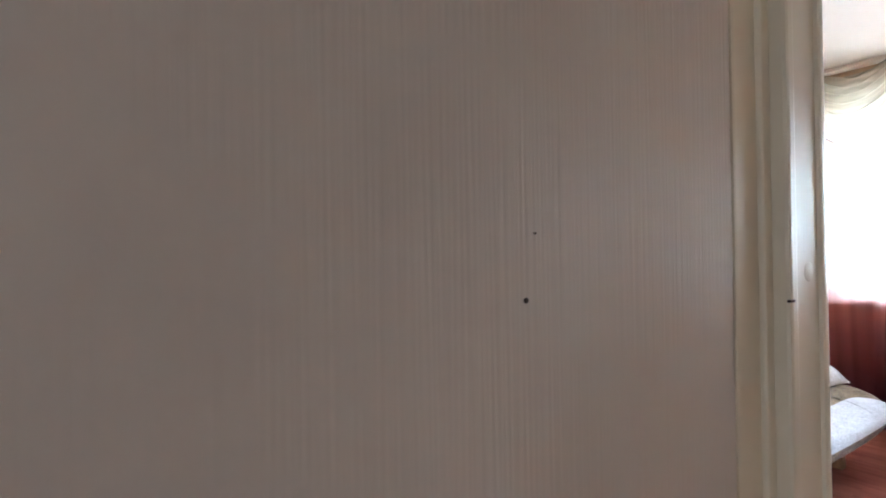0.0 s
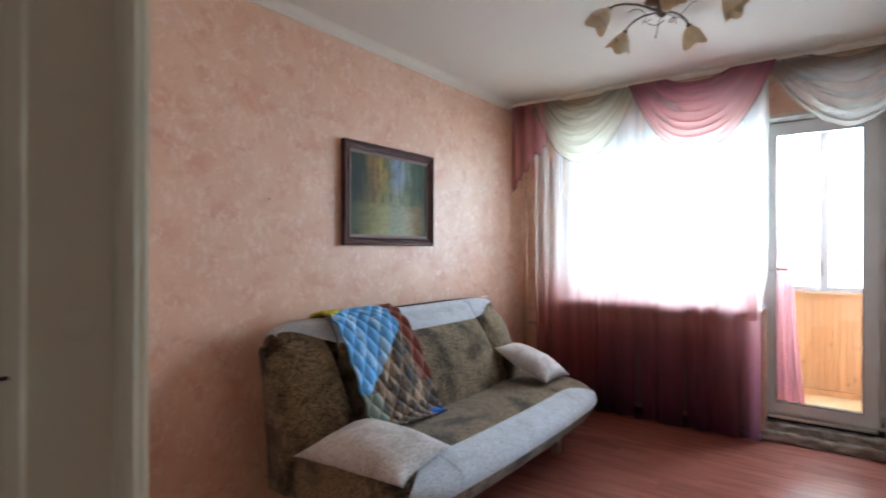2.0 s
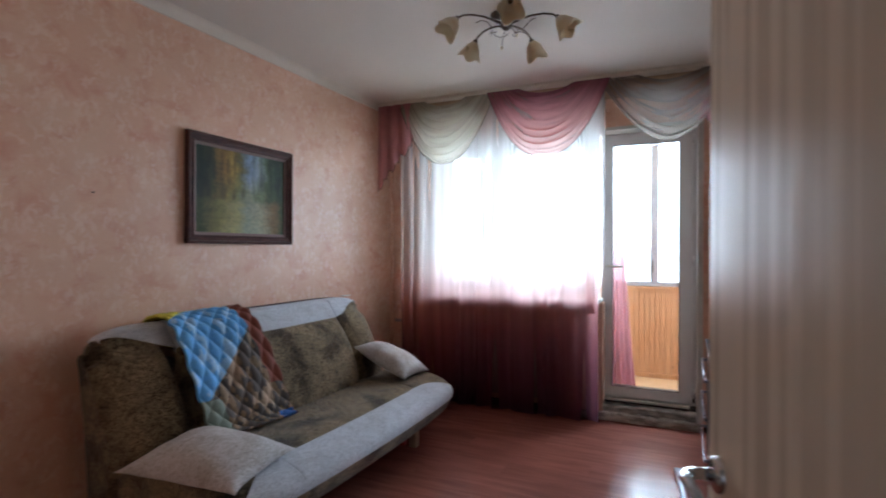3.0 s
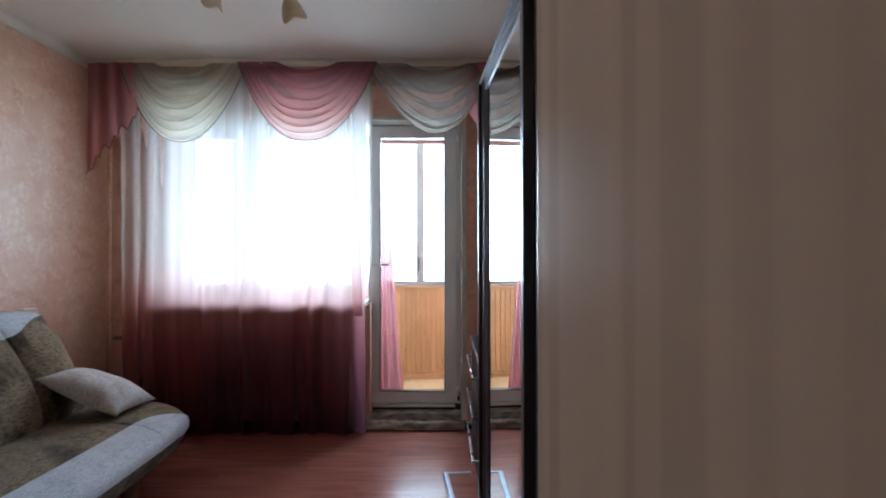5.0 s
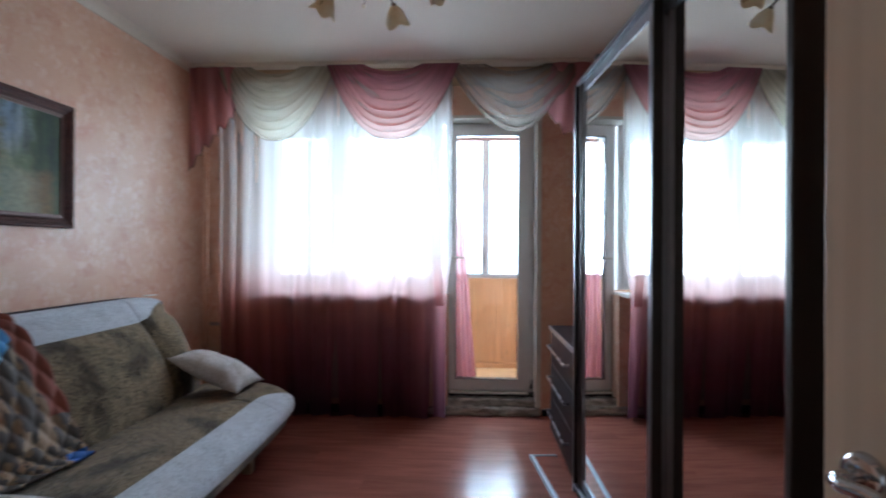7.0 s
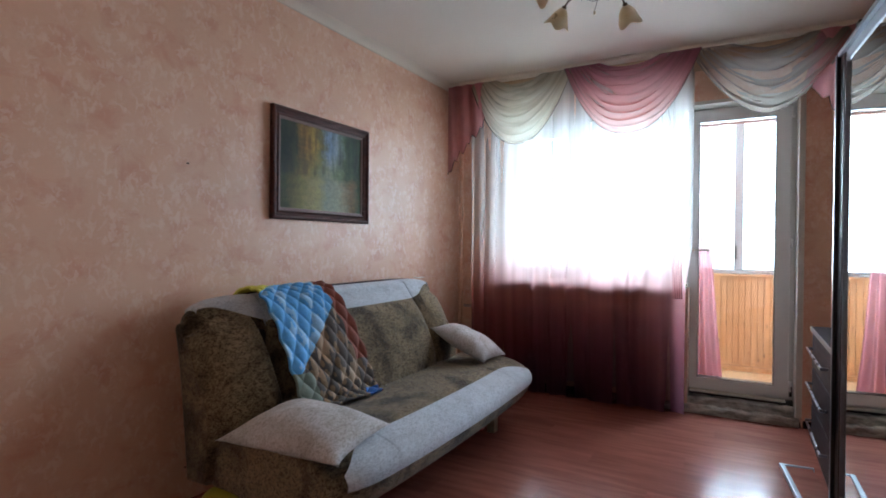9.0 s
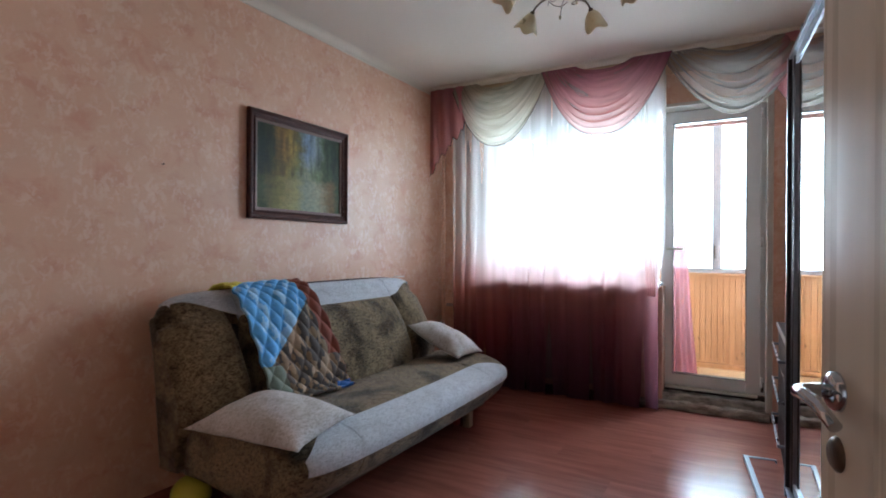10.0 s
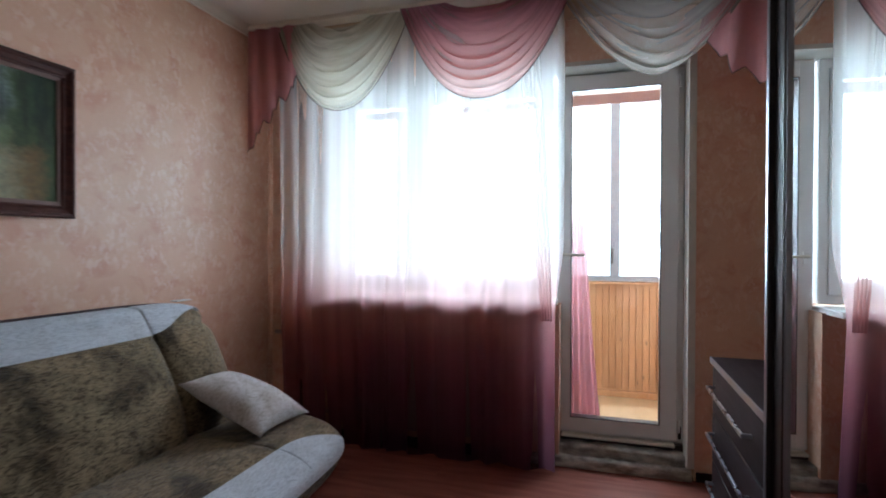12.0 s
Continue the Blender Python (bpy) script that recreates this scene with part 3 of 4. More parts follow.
frame_ob = thing("door_frame", "off-white worn painted wooden frame of the room doorway", "door frame", (ENTRY, JAMB, 0), kind="structure")
part("jamb", jamb_profile(JAMB, 1), M_jamb, frame_ob)
part("jamb", jamb_profile(HINGE, -1), M_jamb, frame_ob)
part("head", box(BACK + 0.012, ENTRY + 0.002, HINGE, JAMB, 2.06, 2.10, 0.003), M_jamb, frame_ob)
for y0, y1 in ((JAMB + 0.012, JAMB + 0.075), (HINGE - 0.012, HINGE - 0.075)):
    w = box(ENTRY + 0.001, ENTRY + 0.014, y0, y1, 0, 2.10, 0.004)
    box(ENTRY + 0.014, ENTRY + 0.020, y0 + (y1 - y0) * 0.25, y0 + (y1 - y0) * 0.75, 0, 2.10, 0.002, bm=w)
    part("casing", w, M_jamb, frame_ob)
part("gap_strip", box(-4.4525, -4.444, -1.9405, -1.92, 0, 2.10), M_darkgap, frame_ob, "dark open joint beside the jamb")
part("latch_plate", lathe([(0, 0.0006), (0.0085, 0.0006), (0.0095, 0)], (-4.352, JAMB + 0.0038, 1.272), 16, (0, -1, 0)), M_jamb, frame_ob, "round painted-over plug in the jamb")
part("paint_chip", box(-4.395, -4.387, JAMB + 0.0004, JAMB + 0.004, 1.246, 1.2485, 0.0005), M_nail, frame_ob, "chipped paint on the jamb")

# ---- room door, standing open about two thirds ----
door_ob = thing("room_door", "plain off-white gloss-painted interior door standing open", "door", (ENTRY + 0.02, HINGE, 0), kind="structure")
LEAF, ANG = 0.860, radians(14.0)
leaf_rot = Matrix.Translation(door_ob.location) @ Matrix.Rotation(ANG, 4, "Z") @ Matrix.Translation(-door_ob.location)


def on_leaf(bm):
    bmesh.ops.transform(bm, matrix=leaf_rot, verts=bm.verts[:])
    return bm


dx0, dy0 = door_ob.location.x, door_ob.location.y
leaf = part("door_leaf", on_leaf(box(dx0, dx0 + LEAF, dy0 - 0.040, dy0, 0.008, 2.05, 0.003)), M_door, door_ob)
hx, hz = dx0 + LEAF - 0.055, 0.985


def lever(side):
    f = dy0 if side > 0 else dy0 - 0.04
    h = part("door_handle", on_leaf(lathe([(0, 0.012), (0.020, 0.012), (0.026, 0.008), (0.027, 0.0)], (hx, f, hz), 28, (0, side, 0))), M_chrome, leaf, "polished chrome lever handle on a round rose")
    pts = [(hx, f, hz), (hx, f + 0.030 * side, hz), (hx - 0.004, f + 0.046 * side, hz), (hx - 0.018, f + 0.054 * side, hz + 0.001), (hx - 0.05, f + 0.055 * side, hz + 0.004), (hx - 0.085, f + 0.052 * side, hz - 0.002), (hx - 0.115, f + 0.047 * side, hz - 0.016)]
    lv = part("lever", on_leaf(tube(pts, 0.0098, 12, 0.8)), M_chrome, leaf)
    part("escutcheon", on_leaf(lathe([(0, 0.007), (0.018, 0.007), (0.023, 0.003), (0.024, 0.0)], (hx, f, hz - 0.085), 24, (0, side, 0))), M_bronze, leaf, "dark round keyhole rose")


lever(1)
lever(-1)
part("latch", on_leaf(box(dx0 + LEAF - 0.002, dx0 + LEAF + 0.0015, dy0 - 0.031, dy0 - 0.009, hz - 0.11, hz + 0.06, 0.001)), M_alu, leaf, "steel latch plate on the door edge")
for z in (0.25, 1.80):
    part("hinge", tube([(dx0 - 0.004, dy0 + 0.006, z), (dx0 - 0.004, dy0 + 0.006, z + 0.09)], 0.007, 10), M_alu, door_ob)

# ---- window wall: threshold, balcony door, window ----
th = thing("threshold", "broken raw concrete strip under the balcony door", "threshold", (-0.1, -2.25, 0), kind="structure")
random.seed(4)


def rough_block(x0, x1, y0, y1, z0, z1, jag):
    bm = surface(lambda u, v: (x0 if v < 0.5 else x0 + (v - 0.5) * 2 * (x1 - x0), y0 + u * (y1 - y0), z0 + min(1, v * 2) * (z1 - z0)), 60, 8)
    for vv in bm.verts:
        k = noise.noise((vv.co.y * 14, vv.co.z * 30, 3))
        vv.co.x += jag * k * (0.4 if vv.co.z < z0 + 0.01 else 1)
        vv.co.z += jag * 0.5 * noise.noise((vv.co.y * 25, vv.co.x * 20, 9)) if vv.co.z > z0 + 0.01 else 0
    return bm


part("ledge", rough_block(WALL_X - 0.028, 0.06, -2.60, -1.70, 0.0, 0.055, 0.018), M_concrete, th)
part("ledge_upper", rough_block(WALL_X + 0.03, 0.06, -2.575, -1.80, 0.05, 0.105, 0.012), M_concrete, th)
# solid block, near-black to stand for the shade in the gap
part("gap", box(-0.03, 0.06, -2.575, -1.86, 0.09, 0.135), M_darkgap, th, "dark block coloured for the shade in the gap below the door frame")
part("drip_rail", box(-0.055, 0.0, -2.53, -1.92, 0.128, 0.142, 0.003), M_ivory, th)
structure("baseboard", box(WALL_X - 0.03, WALL_X - 0.001, -1.70, -0.001, 0, 0.06, 0.006), M_wenge, "dark brown baseboard under the curtain", "baseboard")
structure("baseboard_corner", box(WALL_X - 0.016, WALL_X - 0.001, RIGHT, -2.62, 0, 0.05, 0.005), M_wenge, "dark brown baseboard", "baseboard")


def ring(x0, x1, ya, yb, za, zb, wl, wr, wb, wt, bevel=0.004):
    """Four rails round an opening: left ya, right yb (below ya), with the widths of each rail."""
    b = box(x0, x1, ya, ya - wl, za, zb, bevel)
    box(x0, x1, yb + wr, yb, za, zb, bevel, bm=b)
    box(x0 + 0.001, x1 - 0.001, ya - wl + 0.002, yb + wr - 0.002, za, za + wb, bevel, bm=b)
    box(x0 + 0.001, x1 - 0.001, ya - wl + 0.002, yb + wr - 0.002, zb - wt, zb, bevel, bm=b)
    return b


bd = thing("balcony_door", "white plastic balcony door with one tall glass pane", "door", (0.0, -2.22, 0), kind="structure")
part("door_frame", ring(0.012, 0.075, SASH_L + 0.012, -2.577, 0.135, WIN_T + 0.003, 0.03, 0.045, 0.03, 0.03), M_pvc, bd)
sash = part("sash", ring(-0.012, 0.055, SASH_L, SASH_R, SASH_B, SASH_T, 0.074, 0.090, 0.080, 0.084), M_pvc, bd)
part("gasket", ring(-0.0135, 0.05, SASH_L - 0.073, SASH_R + 0.089, SASH_B + 0.079, SASH_T - 0.083, 0.005, 0.005, 0.005, 0.005, 0.0), M_black, sash, "dark rubber gasket")
pane = part("pane", box(0.018, 0.030, SASH_L - 0.072, SASH_R + 0.088, SASH_B + 0.078, SASH_T - 0.082), M_glass, sash)
pane.visible_shadow = False
part("handle_plate", box(-0.024, -0.012, -1.918, -1.944, 1.14, 1.21, 0.004), M_pvc, sash)
part("handle", tube([(-0.024, -1.931, 1.185), (-0.052, -1.931, 1.185), (-0.058, -1.940, 1.185), (-0.058, -2.045, 1.183)], 0.0085, 10), M_ivory, sash, "white lever turned level")
for z in (0.20, 1.2, 2.12):
    part("hinge", tube([(-0.012, SASH_R - 0.008, z), (-0.012, SASH_R - 0.008, z + 0.07)], 0.009, 10), M_pvc, bd)
part("hinge_cover", box(-0.016, 0.0, SASH_R - 0.006, SASH_R - 0.022, 0.165, 0.235, 0.003), M_darkgap, bd, "worn dark lower hinge")

wi = thing("window_1", "white plastic two-part window behind the voile curtain", "window", (0.0, -1.2, WIN_B), kind="structure")
WR = SASH_L + 0.03
part("window_frame", ring(0.0, 0.07, WIN_L, WR, WIN_B, WIN_T, 0.055, 0.05, 0.06, 0.06), M_pvc, wi)
part("mullion", box(-0.002, 0.068, -0.985, -1.055, WIN_B + 0.055, WIN_T - 0.055, 0.004), M_pvc, wi)
for a, c in ((WIN_L - 0.05, -0.99), (-1.05, WR + 0.045)):
    s = part("sash", ring(-0.012, 0.05, a, c, WIN_B + 0.05, WIN_T - 0.05, 0.065, 0.065, 0.07, 0.065), M_pvc, wi)
    p = part("pane", box(0.015, 0.027, a - 0.06, c + 0.06, WIN_B + 0.112, WIN_T - 0.11), M_glass, s)
    p.visible_shadow = False
part("window_sill", box(-0.300, 0.004, -0.452, SASH_L - 0.002, 0.892, 0.924, 0.008, 3), M_pvc, wi, "white window board with rounded edge")

# radiator and riser pipe behind the curtain
ra = thing("radiator", "painted sectional radiator below the window", "radiator", (-0.24, -1.15, 0.0))
part("panel", box(-0.228, -0.165, -0.70, -1.62, 0.12, 0.665, 0.012, 3), M_radiator, ra)
part("top_grille", box(-0.232, -0.160, -0.69, -1.63, 0.665, 0.690, 0.006), M_radiator, ra)
part("pipe", tube([(-0.20, -0.09, 0.665), (-0.20, -0.72, 0.665)], 0.013, 10), M_radiator, ra)
part("pipe", tube([(-0.20, -0.09, 0.18), (-0.20, -0.72, 0.18)], 0.013, 10), M_radiator, ra)
part("foot", box(-0.222, -0.175, -0.80, -0.84, 0.0, 0.15, 0.004), M_radiator, ra)
part("foot", box(-0.222, -0.175, -1.50, -1.54, 0.0, 0.15, 0.004), M_radiator, ra)
solid("riser_pipe", tube([(-0.24, -0.075, 0.0), (-0.24, -0.075, TOP)], 0.0135, 12), M_paper, "heating riser pipe painted the colour of the wall", "pipe", (-0.24, -0.075, 0))

# ---- balcony ----
BZ = 0.105
structure("balcony_slab", box(0.28, 1.25, -3.75, 0.5, BZ - 0.2, BZ - 0.02), M_facade, "concrete balcony slab", "floor")
structure("balcony_ceiling", box(0.28, 1.25, -3.75, 0.5, 2.62, 2.80), M_white, "white balcony ceiling", "ceiling")
structure("balcony_end_wall", box(0.28, 1.25, 0.35, 0.5, BZ - 0.02, 2.62), M_pine, "pine-lined balcony end wall", "wall")
structure("balcony_end_wall", box(0.28, 1.25, -3.75, -3.6, BZ - 0.02, 2.62), M_pine, "pine-lined balcony end wall", "wall")
structure("facade_wall", box(0.08, 0.28, -0.5, 0.35, BZ - 0.02, 2.62), M_facade, "outer face of the window wall", "wall")
pp = structure("balcony_parapet", box(1.02, 1.12, -3.6, 0.35, BZ - 0.02, 0.945), M_board, "balcony parapet lined with varnished pine boards", "parapet")
solid("balcony_ledge", box(0.965, 1.13, -3.6, 0.35, 0.945, 0.968, 0.004), M_pine, "pine ledge along the balcony parapet", "ledge", (1.05, -1.6, 0.945), kind="structure")
solid("skirting_board", box(0.975, 0.998, -3.6, 0.35, BZ - 0.002, BZ + 0.045, 0.004), M_pine, "pine skirting along the balcony parapet", "skirting", (0.99, -1.6, BZ), kind="structure")
gl = thing("balcony_glazing", "brown wooden balcony glazing frames against bright sky", "window", (1.05, -1.6, 0.968), kind="structure")
M_brown = mat("brown_frame_paint", (0.20, 0.10, 0.085), 0.5, vary=0.2)
M_greyframe = mat("grey_rail_paint", (0.30, 0.31, 0.34), 0.5, vary=0.2)
part("bottom_rail", box(1.02, 1.09, -3.6, 0.35, 0.968, 1.01, 0.004), M_greyframe, gl)
part("top_rail", box(1.02, 1.09, -3.6, 0.35, 2.315, 2.395, 0.004), M_brown, gl)
part("head_board", box(1.02, 1.09, -3.6, 0.35, 2.395, 2.62, 0.004), M_white, gl)
for y in (-3.1, -2.225, -1.35, -0.475):
    part("mullion", box(1.02, 1.085, y - 0.035, y + 0.035, 1.01, 2.315, 0.004), M_greyframe, gl)
for a, c in ((-3.565, -3.135), (-3.065, -2.26), (-2.19, -1.385), (-1.315, -0.51), (-0.44, 0.35)):
    p = part("pane", box(1.045, 1.051, a, c, 1.01, 2.315), M_glass, gl)
    p.visible_shadow = False
part("catch", box(1.0, 1.02, -2.215, -2.195, 1.10, 1.22, 0.004), M_black, gl)
haze = bpy.data.materials.new("bright_haze")
haze.use_nodes = True
hb = haze.node_tree.nodes["Principled BSDF"]
hb.inputs["Emission Color"].default_value, hb.inputs["Emission Strength"].default_value = (0.76, 0.90, 1.0, 1), 4.5
structure("backdrop", box(70, 71, -140, 140, -11.9, 90), haze, "glaring white hazy sky beyond the balcony", "backdrop")
structure("ground", box(-400, 400, -400, 400, -12.2, -12.0), M_ground, "distant ground far below the balcony", "ground")

# ---- curtains ----
def sheer(u, v):
    """Gathered voile from the rail to the floor, in uneven folds that open downwards; past the window board its edge turns to the wall."""
    right = -1.945 + 0.040 * min(1, max(0, (v - 0.52) / 0.12))
    left = -0.225 - 0.02 * math.sin(v * 3)
    y = left + (right - left) * u
    p = u * 54 + 5.0 * noise.noise((u * 7, 0.3, 1.7)) + 0.8 * noise.noise((u * 5, v * 1.5, 4.0))
    deep = 0.6 + 0.9 * abs(noise.noise((u * 9, v * 0.7, 8.0)))
    fold = deep * (0.030 * math.sin(p) + 0.008 * math.sin(p * 2.1 + 1))
    wrap = max(0.0, -1.90 - y) / 0.045
    return (-0.350 + 0.070 * max(0, v - 0.66) / 0.34 + fold * (0.45 + 0.55 * v) * (1 - 0.7 * min(1, wrap)) + 0.05 * min(1, wrap) ** 1.5, y + 0.012 * math.cos(p + 0.6), 2.53 - 2.522 * v)


solid("voile_curtain", surface(sheer, 640, 30), M_sheer, "sheer voile curtain fading from white to wine red", "curtain", (-0.33, -1.05, 0))


def pulled(u, v):
    """A narrow gathered strand that hangs slanting beside the window edge."""
    y = -1.68 - 0.13 * u * (1 - 0.55 * v) - (0.155 * v * (1.25 - 0.25 * v))
    return (-0.385 + 0.012 * math.sin(u * 26) * (0.4 + v), y, 2.50 - 1.66 * v)


solid("voile_strand", surface(pulled, 40, 30), M_sheer, "gathered strand of white voile beside the window", "curtain", (-0.38, -1.7, 0))


def drape(u, v):
    """Rose drape tied along the outer side of the balcony door."""
    w = 0.012 + 0.20 * v ** 1.1
    return (0.16 + 0.022 * math.sin(u * 15 + v), -1.935 - w * u - 0.012 * math.sin(v * 5), 2.25 - 2.06 * v)


solid("balcony_drape", surface(drape, 60, 30), M_drape, "rose curtain hanging behind the balcony door glass", "curtain", (0.16, -2.0, 0))
solid("curtain_rail", box(-0.40, -0.30, RIGHT + 0.005, -0.003, 2.574, 2.5985, 0.006), M_cornice, "cream curtain rail along the ceiling", "curtain rail", (-0.35, -1.7, 2.55))
solid("pelmet_band", box(-0.312, -0.300, RIGHT + 0.005, -0.003, 2.44, 2.573, 0.002), mat("pelmet_cloth", (0.42, 0.30, 0.19), 0.9, vary=0.2), "beige stiff curtain heading band", "pelmet", (-0.3, -1.7, 2.44))


def swag(y0, y1, z_low, phase, out=0.0, folds=6, power=2.3):
    """Nested curves of cloth between two gathered shoulders; the topmost leaves the heading band bare."""
    mid, half, top = (y0 + y1) / 2, (y1 - y0) / 2, 2.573

    def f(u, v):
        a = 2 * u - 1
        c = 1 - abs(a) ** power
        half_v = half * (0.44 + 0.56 * v ** 0.75)
        sag = 0.055 + (top - z_low - 0.055) * v
        wander = 1.6 * noise.noise((u * 2.2, v * 2.5, phase)) + 0.5 * noise.noise((u * 6, v * 5, phase + 3))
        ridge = v ** 1.15 * folds * math.pi + phase + wander
        crest = abs(math.sin(ridge))
        wave = 0.026 * crest ** 0.55 * (0.45 + 0.55 * abs(noise.noise((v * 4, phase, 2.0))) * 2)
        belly = 0.085 * math.sin(math.pi * min(1, v * 0.9)) * c
        fall = 0.021 * math.sin(ridge * 2 + 0.6) * c * min(1, (1 - v) * 6) * min(1, v * 4)
        return (-0.372 - out - belly - wave * (0.22 + 0.78 * c), mid + half_v * a + 0.006 * math.sin(ridge * 2) * (1 - c), top - sag * c + fall)
    return f


def make_swag(y0, y1, z_low, phase, m, label, cord, folds=6, power=2.3):
    f = swag(y0, y1, z_low, phase, 0.03 if m is M_swagpink else 0.0, folds, power)
    t = thing("curtain_swag", label, "curtain", (-0.38, (y0 + y1) / 2, 0), "swags over the window")
    part("cloth", surface(f, 80, 110), m, t)
    if not cord:
        part("hem", tube([f(i / 60, 1.0) for i in range(61)], 0.006, 8), m, t, "rolled hem of the voile")
    if cord:
        part("piping", tube([f(i / 60, 1.0) for i in range(61)], 0.0028, 6), M_cord, t, "dark corded edge")


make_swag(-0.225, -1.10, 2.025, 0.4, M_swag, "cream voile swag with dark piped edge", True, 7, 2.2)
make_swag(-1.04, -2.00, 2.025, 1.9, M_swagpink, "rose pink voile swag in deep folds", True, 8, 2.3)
make_swag(-1.92, -2.86, 2.085, 3.1, M_swagthin, "cream voile swag without piping, colour dimmed for the dark wall behind", False, 5, 1.75)


def tail(y0, y1, z_long, z_short, m_cord, label):
    """Side tail: long beside the wall, climbing in zigzag pleats to its inner edge."""
    def f(u, v):
        zig = abs(((u * 6.5) % 1) - 0.5) * 2
        low = z_long + (z_short - z_long) * u ** 0.85 + 0.055 * (zig - 0.5) * min(1, u * 12)
        return (-0.385 + 0.026 * math.sin(u * 20) * (0.4 + 0.6 * v), y0 + (y1 - y0) * (u * (0.86 + 0.14 * v)) + 0.012 * math.sin(u * 21) * v, 2.573 - (2.573 - low) * v)
    t = thing("curtain_tail", label, "curtain", (-0.385, (y0 + y1) / 2, 0), "tails beside the swags")
    part("cloth", surface(f, 126, 24), M_tail, t)
    part("piping", tube([f(i / 126, 1.0) for i in range(127)], 0.0025, 6), M_cord, t, "dark corded edge")


tail(-0.012, -0.40, 1.815, 2.27, True, "dusty rose pleated curtain tail in the corner")
tail(-3.12, -2.58, 1.72, 2.23, True, "dusty rose pleated curtain tail near the wardrobe")

# ---- sofa ----
SX0, SX1, CL, CR = -2.985, -0.985, -2.660, -1.390
so = thing("sofa", "olive and silver chenille click-clack sofa", "sofa", ((SX0 + SX1) / 2, -0.5, 0))


def back_profile(x, grow=0.0):
    """Outline of the leaning back at x, from the seat up the front, over the top and down behind: eight knots, rounded off towards the ends."""
    e = max(0.0, (x - CR) / (SX1 - CR), (CL - x) / (CL - SX0))
    r = math.sqrt(max(0.0, 1 - min(1.0, e) ** 6))
    top = 0.952 - 0.035 * e ** 3 - 0.05 * (1 - r)
    k = abs(2 * ((x - CL) / (CR - CL)) - 1)
    puff = 0.030 * (1 - k ** 2) + 0.058 * (1 - k ** 26) if CL < x < CR else 0.17 * e ** 0.8 * (1 - e)
    in_ = 0.05 * (1 - r) + 0.025 * e ** 1.4
    low = 0.15 + 0.06 * min(1, e)
    return [(-0.44 - puff + in_, low), (-0.465 - puff - grow + in_, 0.46), (-0.395 - puff * 1.3 - grow + in_, 0.64), (-0.315 - puff - grow + in_, 0.80), (-0.265 - grow + in_, top - 0.06),
            (-0.225 - grow * 0.7 + in_ * 0.5, top - 0.012 + grow), (-0.165, top + grow), (-0.105 + grow * 0.7 - in_ * 0.5, top - 0.015 + grow), (-0.075 + grow - in_, top - 0.06), (-0.105 - in_, 0.62), (-0.13 - 0.10 * min(1, e), low)]


def smooth_poly(pts, t):
    """Point at t on a Catmull-Rom curve through pts."""
    k = min(len(pts) - 2, int(t * (len(pts) - 1)))
    s = t * (len(pts) - 1) - k
    p = [pts[max(0, min(len(pts) - 1, k + d))] for d in (-1, 0, 1, 2)]
    return tuple(0.5 * (2 * p[1][i] + (p[2][i] - p[0][i]) * s + (2 * p[0][i] - 5 * p[1][i] + 4 * p[2][i] - p[3][i]) * s * s + (3 * p[1][i] - p[0][i] - 3 * p[2][i] + p[3][i]) * s ** 3) for i in (0, 1))


def seal(bm, nu, nv):
    """Closes a loft: joins its open seam and caps both ends."""
    bm.verts.ensure_lookup_table()
    row = lambda i: [bm.verts[i * (nv + 1) + j] for j in range(nv + 1)]
    for i in range(nu):
        a, b = row(i), row(i + 1)
        bm.faces.new((a[-1], b[-1], b[0], a[0]))
    bm.faces.new(row(0)), bm.faces.new(row(nu)[::-1])


def upholstery(x0, x1, prof, nx, nt, t0=0.0, t1=1.0, edge=0.03, closed=True):
    """Loft of a profile along x whose ends are rounded in by edge metres."""
    def f(u, v):
        x = x0 + (x1 - x0) * (0.5 - 0.5 * math.cos(u * math.pi))
        d = min(u, 1 - u) * 2
        k = math.sqrt(max(0, 1 - (1 - min(1, d / 0.18)) ** 2))
        a, b = (t0(x), t1(x)) if callable(t0) else (t0, t1)
        y, z = smooth_poly(prof(x), a + (b - a) * v)
        cy, cz = -0.27, 0.62
        s = 1 - edge * (1 - k)
        return (x, cy + (y - cy) * s, cz + (z - cz) * s)
    bm = surface(f, nx, nt)
    if closed:
        seal(bm, nx, nt)
    return bm


for name, a, c in (("end_cushion", SX0 - 0.03, CL - 0.075), ("backrest", CL, CR), ("end_cushion", CR + 0.012, SX1)):
    part(name, upholstery(a, c, back_profile, 26, 44, edge=0.14), M_olive, so)


# added panel whose near-black colour paints the shade between the back cushions
part("shade_panel", box(CL - 0.10, CR + 0.03, -0.30, -0.17, 0.20, 0.80, 0.02), M_darkgap, so, "added panel, dark for the shade in the gap between the back cushions")


def band_lo(x):
    e = max(0.0, (x - CR) / (SX1 - CR), (CL - x) / (CL - SX0))
    return 0.345 + 0.215 * min(1, e) ** 1.5


for a, c in ((SX0 + 0.030, CL + 0.002), (CL + 0.002, CR - 0.002), (CR - 0.002, SX1 - 0.02)):
    part("top_band", upholstery(a, c, lambda x: back_profile(x, 0.009), 24, 16, band_lo, lambda x: 0.70, 0.14, False), M_grey, so, "silver-grey chenille band along the top of the back")
part("welt", tube([(SX0 + (SX1 - SX0) * (0.04 + 0.92 * i / 40), -0.158, 0.965 - 0.035 * abs(2 * i / 40 - 1) ** 6) for i in range(41)], 0.006, 6), M_cord, so, "dark piping along the top seam")


def front_y(x):
    e = abs(2 * (x - SX0) / (SX1 - SX0) - 1)
    return -1.095 + 0.075 * e ** 12 + 0.035 * e ** 2


